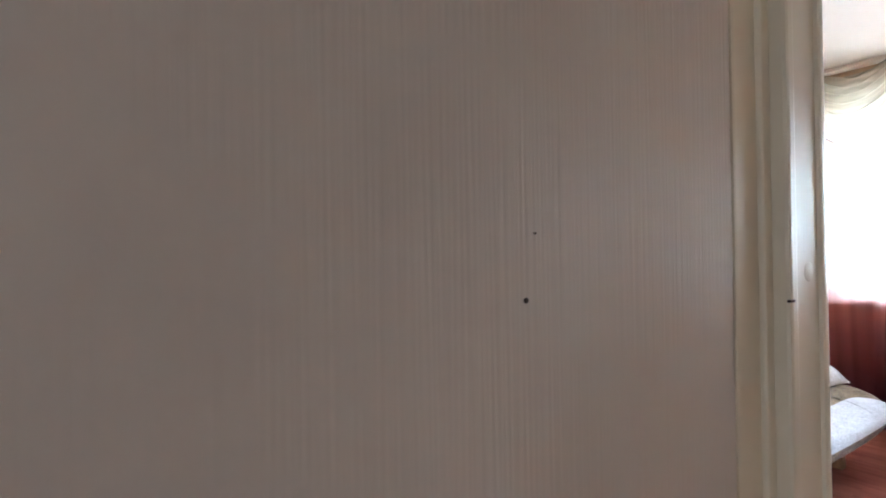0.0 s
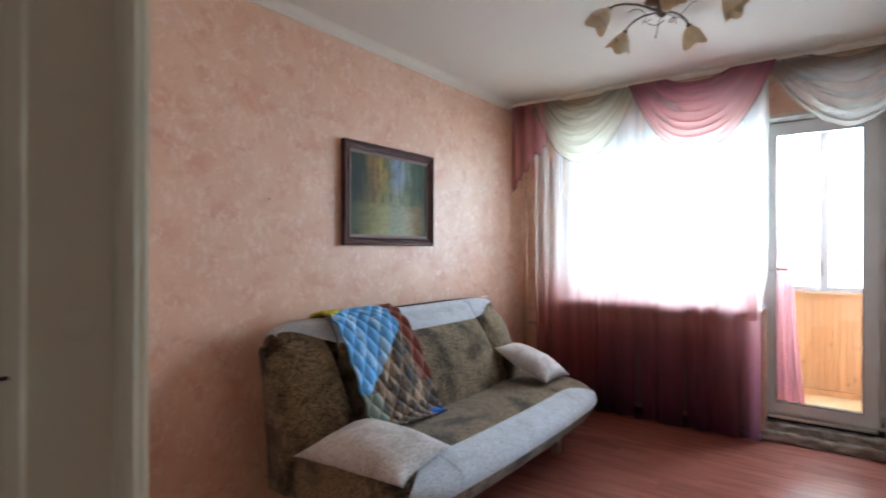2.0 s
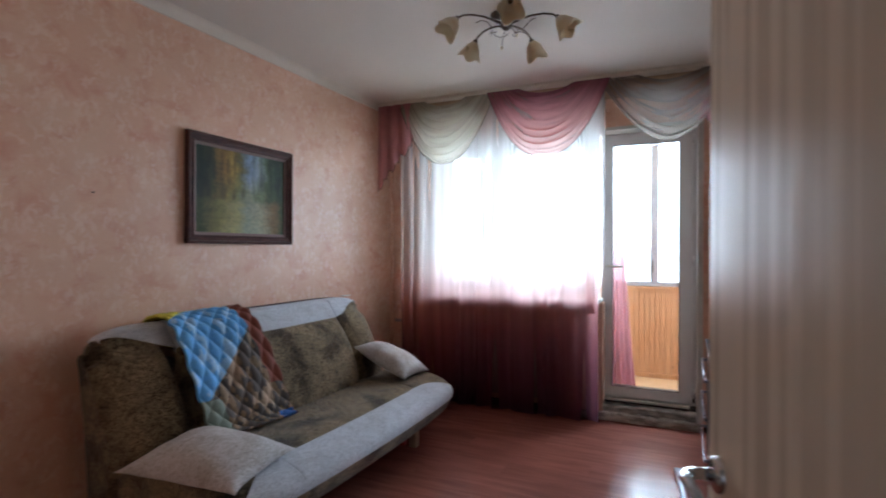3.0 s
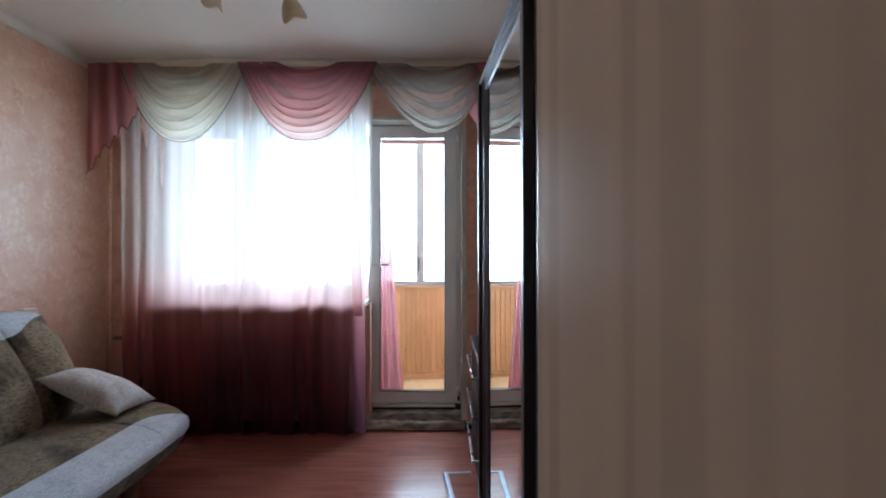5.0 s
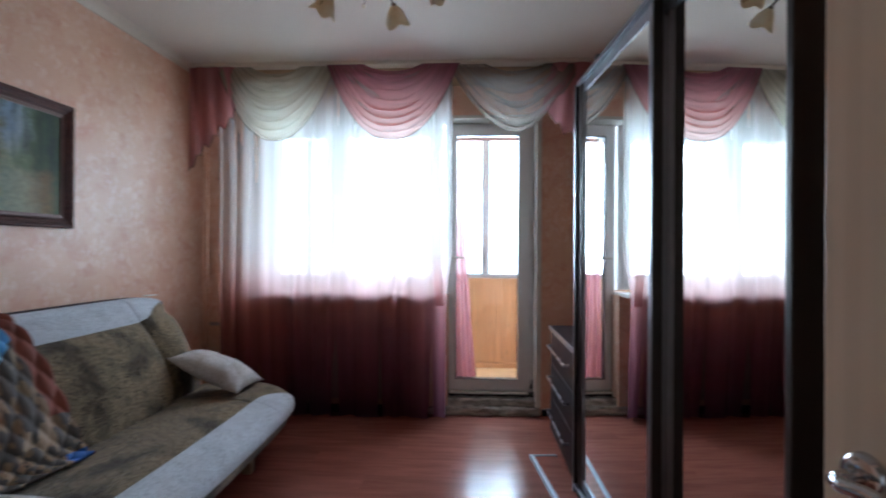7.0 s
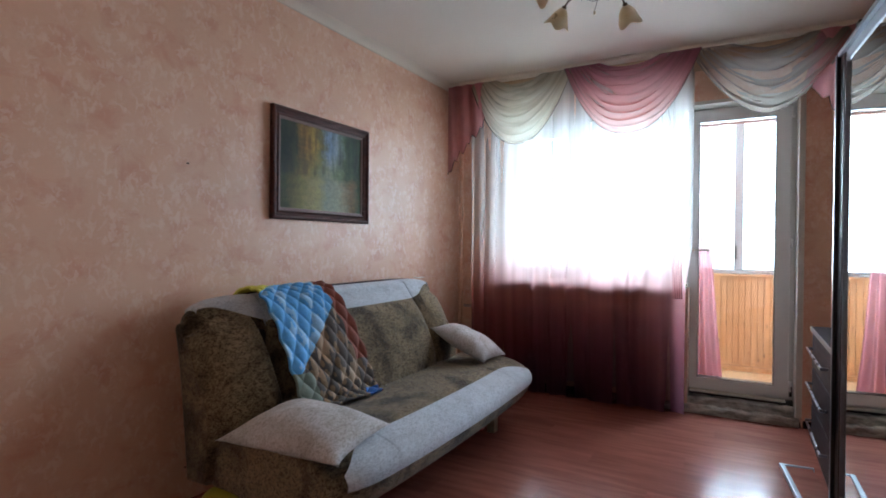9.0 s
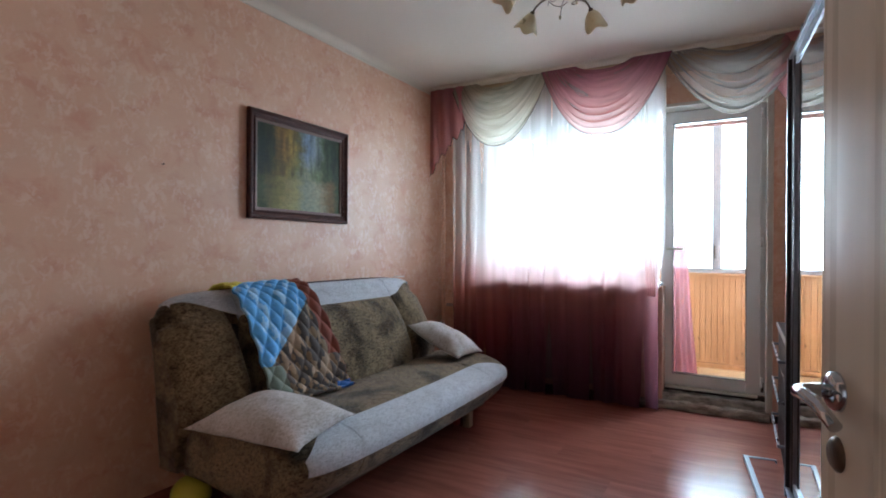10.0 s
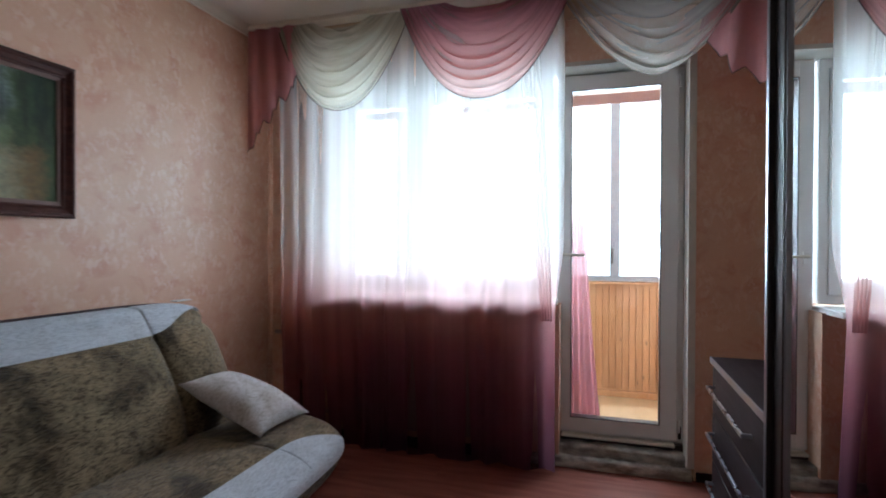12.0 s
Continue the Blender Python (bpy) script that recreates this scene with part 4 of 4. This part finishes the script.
def seat_profile(x, grow=0.0):
    f = front_y(x)
    e = abs(2 * (x - SX0) / (SX1 - SX0) - 1)
    lift = 0.012 * (1 - e ** 4) if CL < x < CR else 0.004
    return [(-0.36, 0.33), (-0.44, 0.405 + lift), (-0.60, 0.425 + lift + grow), (f + 0.25, 0.428 + lift + grow), (f + 0.13, 0.418 + grow), (f + 0.04 - grow, 0.385 + grow * 0.7), (f - grow, 0.335), (f + 0.02 - grow * 0.6, 0.265 - grow * 0.5), (f + 0.07, 0.205), (f + 0.17, 0.160), (-0.50, 0.145 + 0.05 * e ** 8), (-0.36, 0.16 + 0.04 * e ** 8)]


def seat_loft(x0, x1, grow, nx, nt, t0, t1, round_ends):
    def f(u, v):
        x = x0 + (x1 - x0) * (0.5 - 0.5 * math.cos(u * math.pi))
        a, b = (t0(x), t1) if callable(t0) else (t0, t1)
        y, z = smooth_poly(seat_profile(x, grow), a + (b - a) * v)
        d = min(u, 1 - u) * 2
        k = math.sqrt(max(0, 1 - (1 - min(1, d / 0.2)) ** 2))
        s = 1 - round_ends * (1 - k)
        return (x, y, 0.32 + (z - 0.32) * s)
    return surface(f, nx, nt)


for name, a, c in (("end_seat", SX0 - 0.005, CL), ("seat", CL, CR), ("end_seat", CR, SX1 + 0.005)):
    b_ = seat_loft(a, c, 0.0, 26, 48, 0.0, 1.0, 0.22)
    seal(b_, 26, 48)
    part(name, b_, M_olive, so)


def front_lo(x):
    e = max(0.0, (x - CR) / (SX1 - CR), (CL - x) / (CL - SX0))
    return 0.345 + 0.21 * e ** 2.2


for a, c in ((SX0 + 0.05, CL + 0.001), (CL + 0.001, CR - 0.001), (CR - 0.001, SX1 + 0.002)):
    part("front_band", seat_loft(a, c, 0.007, 26, 18, front_lo, 0.575, 0.06), M_grey, so, "silver-grey chenille front edge of the seat")
part("base_box", box(SX0 + 0.16, SX1 - 0.12, -0.90, -0.20, 0.105, 0.20, 0.02), M_taupe, so)
for x in (SX0 + 0.22, SX1 - 0.30):
    for y in (-0.86, -0.24):
        part("leg", box(x - 0.03, x + 0.03, y - 0.025, y + 0.025, 0.0, 0.115, 0.006), M_leg, so, "plain wooden block leg")


# ---- pillows and quilt ----
def pillow(c00, c10, c11, c01, puff, label):
    """Filled pillow between four corner points, pinched at the corners."""
    p = [Vector(q) for q in (c00, c10, c11, c01)]
    nrm = ((p[2] - p[0]).cross(p[3] - p[1])).normalized()
    if nrm.z < 0:
        nrm = -nrm

    def shell(side):
        def f(u, v):
            a, c = 2 * u - 1, 2 * v - 1
            w = (max(0, 1 - abs(a) ** 2.6) * max(0, 1 - abs(c) ** 2.6)) ** 0.55
            su, sv = 0.5 + 0.5 * a * (1 - 0.10 * (1 - abs(c) ** 3) * abs(a)), 0.5 + 0.5 * c * (1 - 0.10 * (1 - abs(a) ** 3) * abs(c))
            q = (p[0] * (1 - su) + p[1] * su) * (1 - sv) + (p[3] * (1 - su) + p[2] * su) * sv
            dent = 0.010 * noise.noise((u * 4, v * 4, side + 5))
            return q + nrm * (side * puff * w * (1 if side > 0 else 0.55) + dent * w)
        return f
    b = surface(shell(1), 30, 30)
    tmp = bpy.data.meshes.new("tmp")
    k = surface(shell(-1), 30, 30)
    k.to_mesh(tmp)
    b.from_mesh(tmp)
    bpy.data.meshes.remove(tmp)
    bmesh.ops.remove_doubles(b, verts=b.verts[:], dist=0.0015)
    base = sum(p, Vector()) / 4
    return solid("throw_pillow", b, M_pillow, label, "pillow", base, "pillows on the sofa")


pillow((-3.08, -0.49, 0.445), (-3.00, -1.04, 0.432), (-2.60, -0.98, 0.455), (-2.68, -0.51, 0.505), 0.085, "pale grey chenille pillow lying on the sofa seat")
pillow((-1.44, -0.48, 0.66), (-1.40, -0.85, 0.465), (-1.00, -0.83, 0.445), (-1.12, -0.43, 0.625), 0.088, "pale grey chenille pillow leaning in the sofa corner")


def quilt_at(u, v):
    """Quilt over the back and down on the seat; diamonds are quilted in relief."""
    path = [(-0.085, 0.86), (-0.105, 0.945), (-0.165, 0.972), (-0.240, 0.964), (-0.320, 0.915), (-0.415, 0.80), (-0.500, 0.66), (-0.560, 0.54), (-0.595, 0.470), (-0.635, 0.450)]
    y, z = smooth_poly(path, v * (0.93 + 0.07 * u))
    left = -2.705 + 0.005 * v + 0.02 * math.sin(v * 6)
    right = -2.185 - 0.03 * v
    a, c = (u * 6 + v * 9.5), (u * 6 - v * 9.5)
    puff = 0.017 * (abs(math.sin(a * math.pi)) * abs(math.sin(c * math.pi))) ** 0.6
    wave = 0.012 * math.sin(u * 7 + v * 5) * v + 0.008 * math.sin(u * 13)
    return (left + (right - left) * u, y - 0.012 - 0.8 * (puff + wave * 0.6), z + 0.012 + 0.5 * (puff + wave * 0.6) - 0.05 * u * max(0, v - 0.85))


qu = thing("quilt", "blue and brown patchwork quilt folded over the sofa back", "blanket", (-2.4, -0.3, 0.9))
soft(part("cloth", surface(quilt_at, 110, 150), M_quilt, qu), 0.012, 0.0)
part("binding", tube([quilt_at(1.0, i / 60) for i in range(61)], 0.006, 6), M_rust, qu, "rust-brown stitched edge binding")

solid("ball", lathe([(0.085 * math.sin(i * math.pi / 16), -0.085 * math.cos(i * math.pi / 16)) for i in range(17)], (-2.93, -0.33, 0.085), 28), M_ball, "dull yellow rubber ball under the sofa end", "ball", (-2.93, -0.33, 0))
solid("red_toy", box(-1.32, -1.27, -0.80, -0.76, 0.0, 0.05, 0.012, 3), M_red, "small red plastic piece under the sofa", "toy", (-1.3, -0.78, 0))
solid("paper_slip", box(-1.14, -1.05, -0.19, -0.15, 0.958, 0.964, 0.002), M_white, "small white slip on top of the sofa back", "paper", (-1.1, -0.17, 0.958))

# ---- picture ----
PX0, PX1, PZ0, PZ1, FW = -2.372, -1.527, 1.342, 1.968, 0.052
pic = thing("picture", "autumn forest landscape painting in a dark brown frame", "painting", ((PX0 + PX1) / 2, 0, PZ0))


def moulding(xa, za, xb, zb, inward):
    """One mitred side of the frame: a raised outer lip, a hollow and an inner bead."""
    d = Vector((xb - xa, 0, zb - za)).normalized()
    inn = Vector(inward)
    prof = [(0.0, -0.004), (0.0, -0.030), (0.006, -0.036), (0.014, -0.036), (0.020, -0.026), (0.036, -0.020), (0.044, -0.026), (0.050, -0.024), (0.052, -0.006)]
    bm = bmesh.new()
    rows = []
    for px, pz, s in ((xa, za, 1), (xb, zb, -1)):
        rows.append([bm.verts.new(Vector((px, y, pz)) + inn * w + d * s * w) for w, y in prof])
    for i in range(len(prof) - 1):
        bm.faces.new((rows[0][i], rows[0][i + 1], rows[1][i + 1], rows[1][i]))
    bm.faces.new(rows[0]), bm.faces.new(rows[1][::-1])
    bm.faces.new((rows[0][0], rows[1][0], rows[1][-1], rows[0][-1]))
    return bm


for xa, za, xb, zb, inn in ((PX0, PZ1, PX1, PZ1, (0, 0, -1)), (PX0, PZ0, PX1, PZ0, (0, 0, 1)), (PX0, PZ0, PX0, PZ1, (1, 0, 0)), (PX1, PZ0, PX1, PZ1, (-1, 0, 0))):
    part("frame_side", moulding(xa, za, xb, zb, inn), M_framewood, pic)
iw = FW - 0.002
slip = box(PX0 + iw, PX1 - iw, -0.017, -0.008, PZ0 + iw, PZ0 + iw + 0.016, 0.002)
box(PX0 + iw, PX1 - iw, -0.017, -0.008, PZ1 - iw - 0.016, PZ1 - iw, 0.002, bm=slip)
box(PX0 + iw, PX0 + iw + 0.016, -0.0165, -0.008, PZ0 + iw, PZ1 - iw, 0.002, bm=slip)
box(PX1 - iw - 0.016, PX1 - iw, -0.0165, -0.008, PZ0 + iw, PZ1 - iw, 0.002, bm=slip)
part("slip", slip, M_slip, pic, "narrow brown inner slip")
part("canvas", box(PX0 + iw, PX1 - iw, -0.010, -0.004, PZ0 + iw, PZ1 - iw), M_painting, pic, "painted canvas of golden trees and stream")

for x, z in ((-2.862, 1.573), (-2.87, 0.16), (-3.585, 1.593)):
    solid("nail", lathe([(0, 0.012), (0.0035, 0.012), (0.0042, 0.009), (0.002, 0.008), (0.002, -0.002)], (x, 0.0, z), 10, (0, -1, 0.2)), M_nail, "small dark nail in the papered wall", "nail", (x, 0, z), "nails in the wall")

# ---- chandelier ----
LX, LY = -1.63, -1.60
ch = thing("chandelier", "five-arm bronze ceiling light with amber tulip shades", "ceiling light", (LX, LY, TOP))
part("canopy", lathe([(0.0, -0.030), (0.045, -0.030), (0.070, -0.024), (0.085, -0.010), (0.088, 0.0), (0.0, 0.0)], (LX, LY, TOP), 32), M_bronze, ch)
part("hub", lathe([(0.0, -0.085), (0.014, -0.080), (0.030, -0.065), (0.034, -0.050), (0.022, -0.036), (0.020, -0.028)], (LX, LY, TOP), 20), M_bronze, ch)
for i in range(5):
    a = radians(58 - 72 * i)
    ca, sa = math.cos(a), math.sin(a)

    def at(r, h, sw=0.0):
        return (LX + ca * r - sa * sw, LY + sa * r + ca * sw, TOP + h)
    arm = [at(0.02, -0.050), at(0.07, -0.036), at(0.13, -0.022), at(0.20, -0.020), at(0.25, -0.030), at(0.28, -0.050)]
    arm = [arm[0]] + [tuple(Vector(arm[k]).lerp(Vector(arm[k + 1]), s)) for k in range(5) for s in (0.5, 1.0)]
    part("arm", tube(arm, 0.0058, 8), M_bronze, ch)
    curl = [at(0.045 + 0.012 * math.cos(t * 0.5) * (1 + t * 0.22), -0.075 - 0.010 * math.sin(t * 0.5) * (1 + t * 0.22), 0.02 + 0.012 * t) for t in range(12)]
    part("scroll", tube(curl, 0.0022, 6), M_bronze, ch)
    d = Vector((ca * 0.62, sa * 0.62, -0.78)).normalized()
    neck = Vector(at(0.278, -0.047))
    part("socket", lathe([(0.0, -0.006), (0.012, -0.004), (0.014, 0.012), (0.012, 0.020)], neck, 16, d), M_bronze, ch)
    q = Vector((0, 0, 1)).rotation_difference(d)

    def tulip(u, v, neck=neck, q=q):
        """Bell shade with six petals that flare at the rim."""
        r = 0.014 + 0.036 * math.sin(min(1, v * 1.5) * math.pi / 2) + 0.016 * max(0, v - 0.6) / 0.4
        r *= 1 + 0.14 * v ** 2 * math.cos(u * math.tau * 4)
        h = 0.008 + (0.098 + 0.010 * math.cos(u * math.tau * 4)) * v
        return neck + q @ Vector((r * math.cos(u * math.tau), r * math.sin(u * math.tau), h))
    s = part("shade", surface(tulip, 40, 14, wrap=True), M_shade, ch, "amber marbled glass tulip shade")
    soft(s, 0.003)
for sx, sy in ((0.075, 0.05), (-0.06, -0.08)):
    part("drop", tube([(LX, LY, TOP - 0.06), (LX + sx * 0.6, LY + sy * 0.6, TOP - 0.095), (LX + sx, LY + sy, TOP - 0.135)], 0.0022, 6), M_bronze, ch)
    part("bead", lathe([(0, -0.018), (0.006, -0.012), (0.007, 0.0), (0.0, 0.010)], (LX + sx, LY + sy, TOP - 0.142), 10), M_shade, ch)

# ---- wardrobe with sliding mirror doors, standing a little askew ----
FX, FY, SLOPE = -1.425, -2.622, math.atan(0.061)
wd = thing("wardrobe", "tall dark wardrobe with aluminium-framed sliding mirror doors", "wardrobe", (FX, FY, 0))
turn = Matrix.Translation((FX, FY, 0)) @ Matrix.Rotation(SLOPE, 4, "Z")


def in_wd(bm):
    bmesh.ops.transform(bm, matrix=turn, verts=bm.verts[:])
    return bm


# along: from the far end towards the doorway (minus x); doors' faces near y = 0
WLEN, WH = 1.685, 2.085
part("side", in_wd(box(-0.012, 0.006, -0.60, 0.006, 0, WH, 0.002)), M_black, wd, "black wardrobe side with proud front edge")
part("edge_trim", in_wd(box(-0.0135, 0.003, 0.0065, 0.009, 0, WH)), M_alu, wd, "thin bright edging")
part("side", in_wd(box(-WLEN - 0.004, -WLEN + 0.018, -0.60, 0.020, 0, WH, 0.004)), M_black, wd, "black front edge of the wardrobe side")
part("back_panel", in_wd(box(-WLEN, 0, -0.60, -0.59, 0.0, WH)), M_board, wd)
part("top_panel", in_wd(box(-WLEN + 0.02, -0.0125, -0.59, -0.112, WH - 0.022, WH, 0.002)), M_black, wd)
part("plinth", in_wd(box(-WLEN + 0.02, -0.02, -0.56, -0.02, 0.0, 0.05)), M_black, wd)
part("top_track", in_wd(box(-WLEN + 0.02, -0.0135, -0.11, 0.004, WH - 0.010, WH + 0.010, 0.003)), M_alu, wd, "aluminium top track")
part("bottom_track", in_wd(box(-WLEN + 0.02, -0.014, -0.11, 0.012, 0.05, 0.062, 0.002)), M_alu, wd)


def mirror_door(u0, u1, y):
    d = part("sliding_door", in_wd(box(u1, u0, y - 0.016, y - 0.008, 0.07, WH - 0.015)), M_board, wd)
    part("mirror", in_wd(box(u1 + 0.03, u0 - 0.03, y - 0.008, y - 0.002, 0.10, WH - 0.045)), M_mirror, d, "clear mirror panel")
    for a, b, m_, lab in ((u0 - (0.07 if y > -0.05 else 0.034), u0, M_black if y > -0.05 else M_alu, ""), (u1, u1 + 0.034, M_alu, "grey aluminium stile")):
        part("stile", in_wd(box(a, b, y - 0.022, y + 0.010, 0.066, WH - 0.012, 0.004)), m_, d, lab)
    part("trim_line", in_wd(box(u0 - 0.078, u0 - 0.070, y - 0.010, y + 0.006, 0.066, WH - 0.012)), M_alu, d)
    part("rail", in_wd(box(u1 + 0.034, u0 - 0.034, y - 0.018, y + 0.004, 0.066, 0.11, 0.003)), M_alu, d)
    part("rail", in_wd(box(u1 + 0.034, u0 - 0.034, y - 0.018, y + 0.004, WH - 0.055, WH - 0.012, 0.003)), M_alu, d)
    part("edge_strip", in_wd(box(u1 - 0.003, u1 - 0.0005, y - 0.024, y + 0.008, 0.066, WH - 0.012)), M_black, d, "black edge strip")


mirror_door(-0.014, -0.95, -0.018)
mirror_door(-0.90, -WLEN + 0.02, -0.060)
part("stopper", in_wd(box(-0.36, -0.31, -0.03, 0.002, WH + 0.010, WH + 0.032, 0.006)), M_black, wd, "small dark stop on the top track")

# ---- chest of drawers beyond the wardrobe ----
DX0, DX1, DY, DH = -1.395, -0.545, -2.628, 0.735
cd = thing("chest_of_drawers", "dark wenge chest of drawers with steel bar handles", "chest", ((DX0 + DX1) / 2, DY - 0.25, 0))
part("body", box(DX0, DX1, DY - 0.45, DY - 0.020, 0.03, DH - 0.03, 0.002), M_wenge, cd)
part("top", box(DX0 - 0.005, DX1 + 0.008, DY - 0.455, DY + 0.004, DH - 0.03, DH, 0.002), M_wenge, cd)
part("edge_trim", box(DX0 - 0.005, DX1 + 0.010, DY + 0.004, DY + 0.010, DH - 0.026, DH + 0.001, 0.002), M_alu, cd, "bright aluminium edge of the top")
for z0, z1 in ((0.495, 0.695), (0.275, 0.487), (0.045, 0.267)):
    dr = part("drawer", box(DX0 + 0.006, DX1 - 0.004, DY - 0.020, DY, z0, z1, 0.003), M_wenge, cd)
    hz_ = z1 - 0.085
    h = box(DX0 + 0.16, DX1 - 0.05, DY + 0.026, DY + 0.036, hz_ - 0.008, hz_ + 0.008, 0.003)
    box(DX0 + 0.16, DX0 + 0.172, DY - 0.001, DY + 0.03, hz_ - 0.007, hz_ + 0.007, 0.002, bm=h)
    box(DX1 - 0.062, DX1 - 0.05, DY - 0.001, DY + 0.03, hz_ - 0.007, hz_ + 0.007, 0.002, bm=h)
    part("handle", h, M_bar, dr, "dull steel bar handle")
for x in (DX0 + 0.05, DX1 - 0.05):
    for y in (DY - 0.40, DY - 0.06):
        part("foot", box(x - 0.02, x + 0.02, y - 0.02, y + 0.02, 0, 0.032, 0.003), M_black, cd)

# ---- low board with bright edging on the floor before the wardrobe ----
fb = thing("floor_board", "low laminate step with aluminium edging before the wardrobe", "step", (-0.98, -2.46, 0))
turn_fb = Matrix.Translation((-0.975, -2.455, 0)) @ Matrix.Rotation(radians(6.3), 4, "Z")


def in_fb(bm):
    bmesh.ops.transform(bm, matrix=turn_fb, verts=bm.verts[:])
    return bm


part("panel", in_fb(box(-1.55, -0.012, -0.14, -0.012, 0.001, 0.017, 0.001)), M_laminate, fb)
part("edging", in_fb(box(-1.55, 0.012, -0.014, 0.010, 0.001, 0.022, 0.004)), M_alu, fb, "bright aluminium edging")
part("edging", in_fb(box(-0.013, 0.010, -0.15, -0.014, 0.001, 0.021, 0.004)), M_alu, fb, "bright aluminium edging")

# ---- floor planks and pine boards ----
fl = structure("floor", box(-4.42, 0.06, RIGHT, 0.0, -0.06, -0.006), M_darkgap, "reddish cherry laminate plank floor", "floor")
PW, PL = 0.193, 1.285


def plank_mesh(length, width):
    bm = box(0, width, 0, length, -0.006, 0.0, 0.0)
    me = bpy.data.meshes.new("plank")
    bm.to_mesh(me)
    bm.free()
    me.materials.append(M_laminate)
    return me


cache = {}
row = 0
x = -4.36
while x < WALL_X - 0.001:
    y = RIGHT - ((row * 0.47) % PL)
    wd_ = min(PW, WALL_X - x)
    while y < 0:
        a, c = max(y, RIGHT), min(y + PL, -0.0005)
        if c - a > 0.02:
            key = (round(c - a, 3), round(wd_, 3))
            if key not in cache:
                cache[key] = plank_mesh(c - a, wd_)
            ob = new("plank", cache[key])
            ob.parent, ob.location = fl, (x, a, 0)
        y += PL
    x += PW
    row += 1

bw = 0.0478
bmsh = None
for i in range(84):
    y = 0.345 - (i + 1) * bw
    if y < -3.6:
        break
    if bmsh is None:
        b = box(0, 0.018, 0.001, bw - 0.001, BZ, 0.944, 0.003, 1)
        bmsh = bpy.data.meshes.new("board")
        b.to_mesh(bmsh)
        b.free()
        bmsh.materials.append(M_pine)
    ob = new("board", bmsh)
    ob.parent, ob.location = pp, (1.001, y, 0)
bf = structure("balcony_floor", box(0.28, 1.0, -3.6, 0.35, BZ - 0.02, BZ - 0.004), M_pinefloor, "light pine balcony floor", "floor")
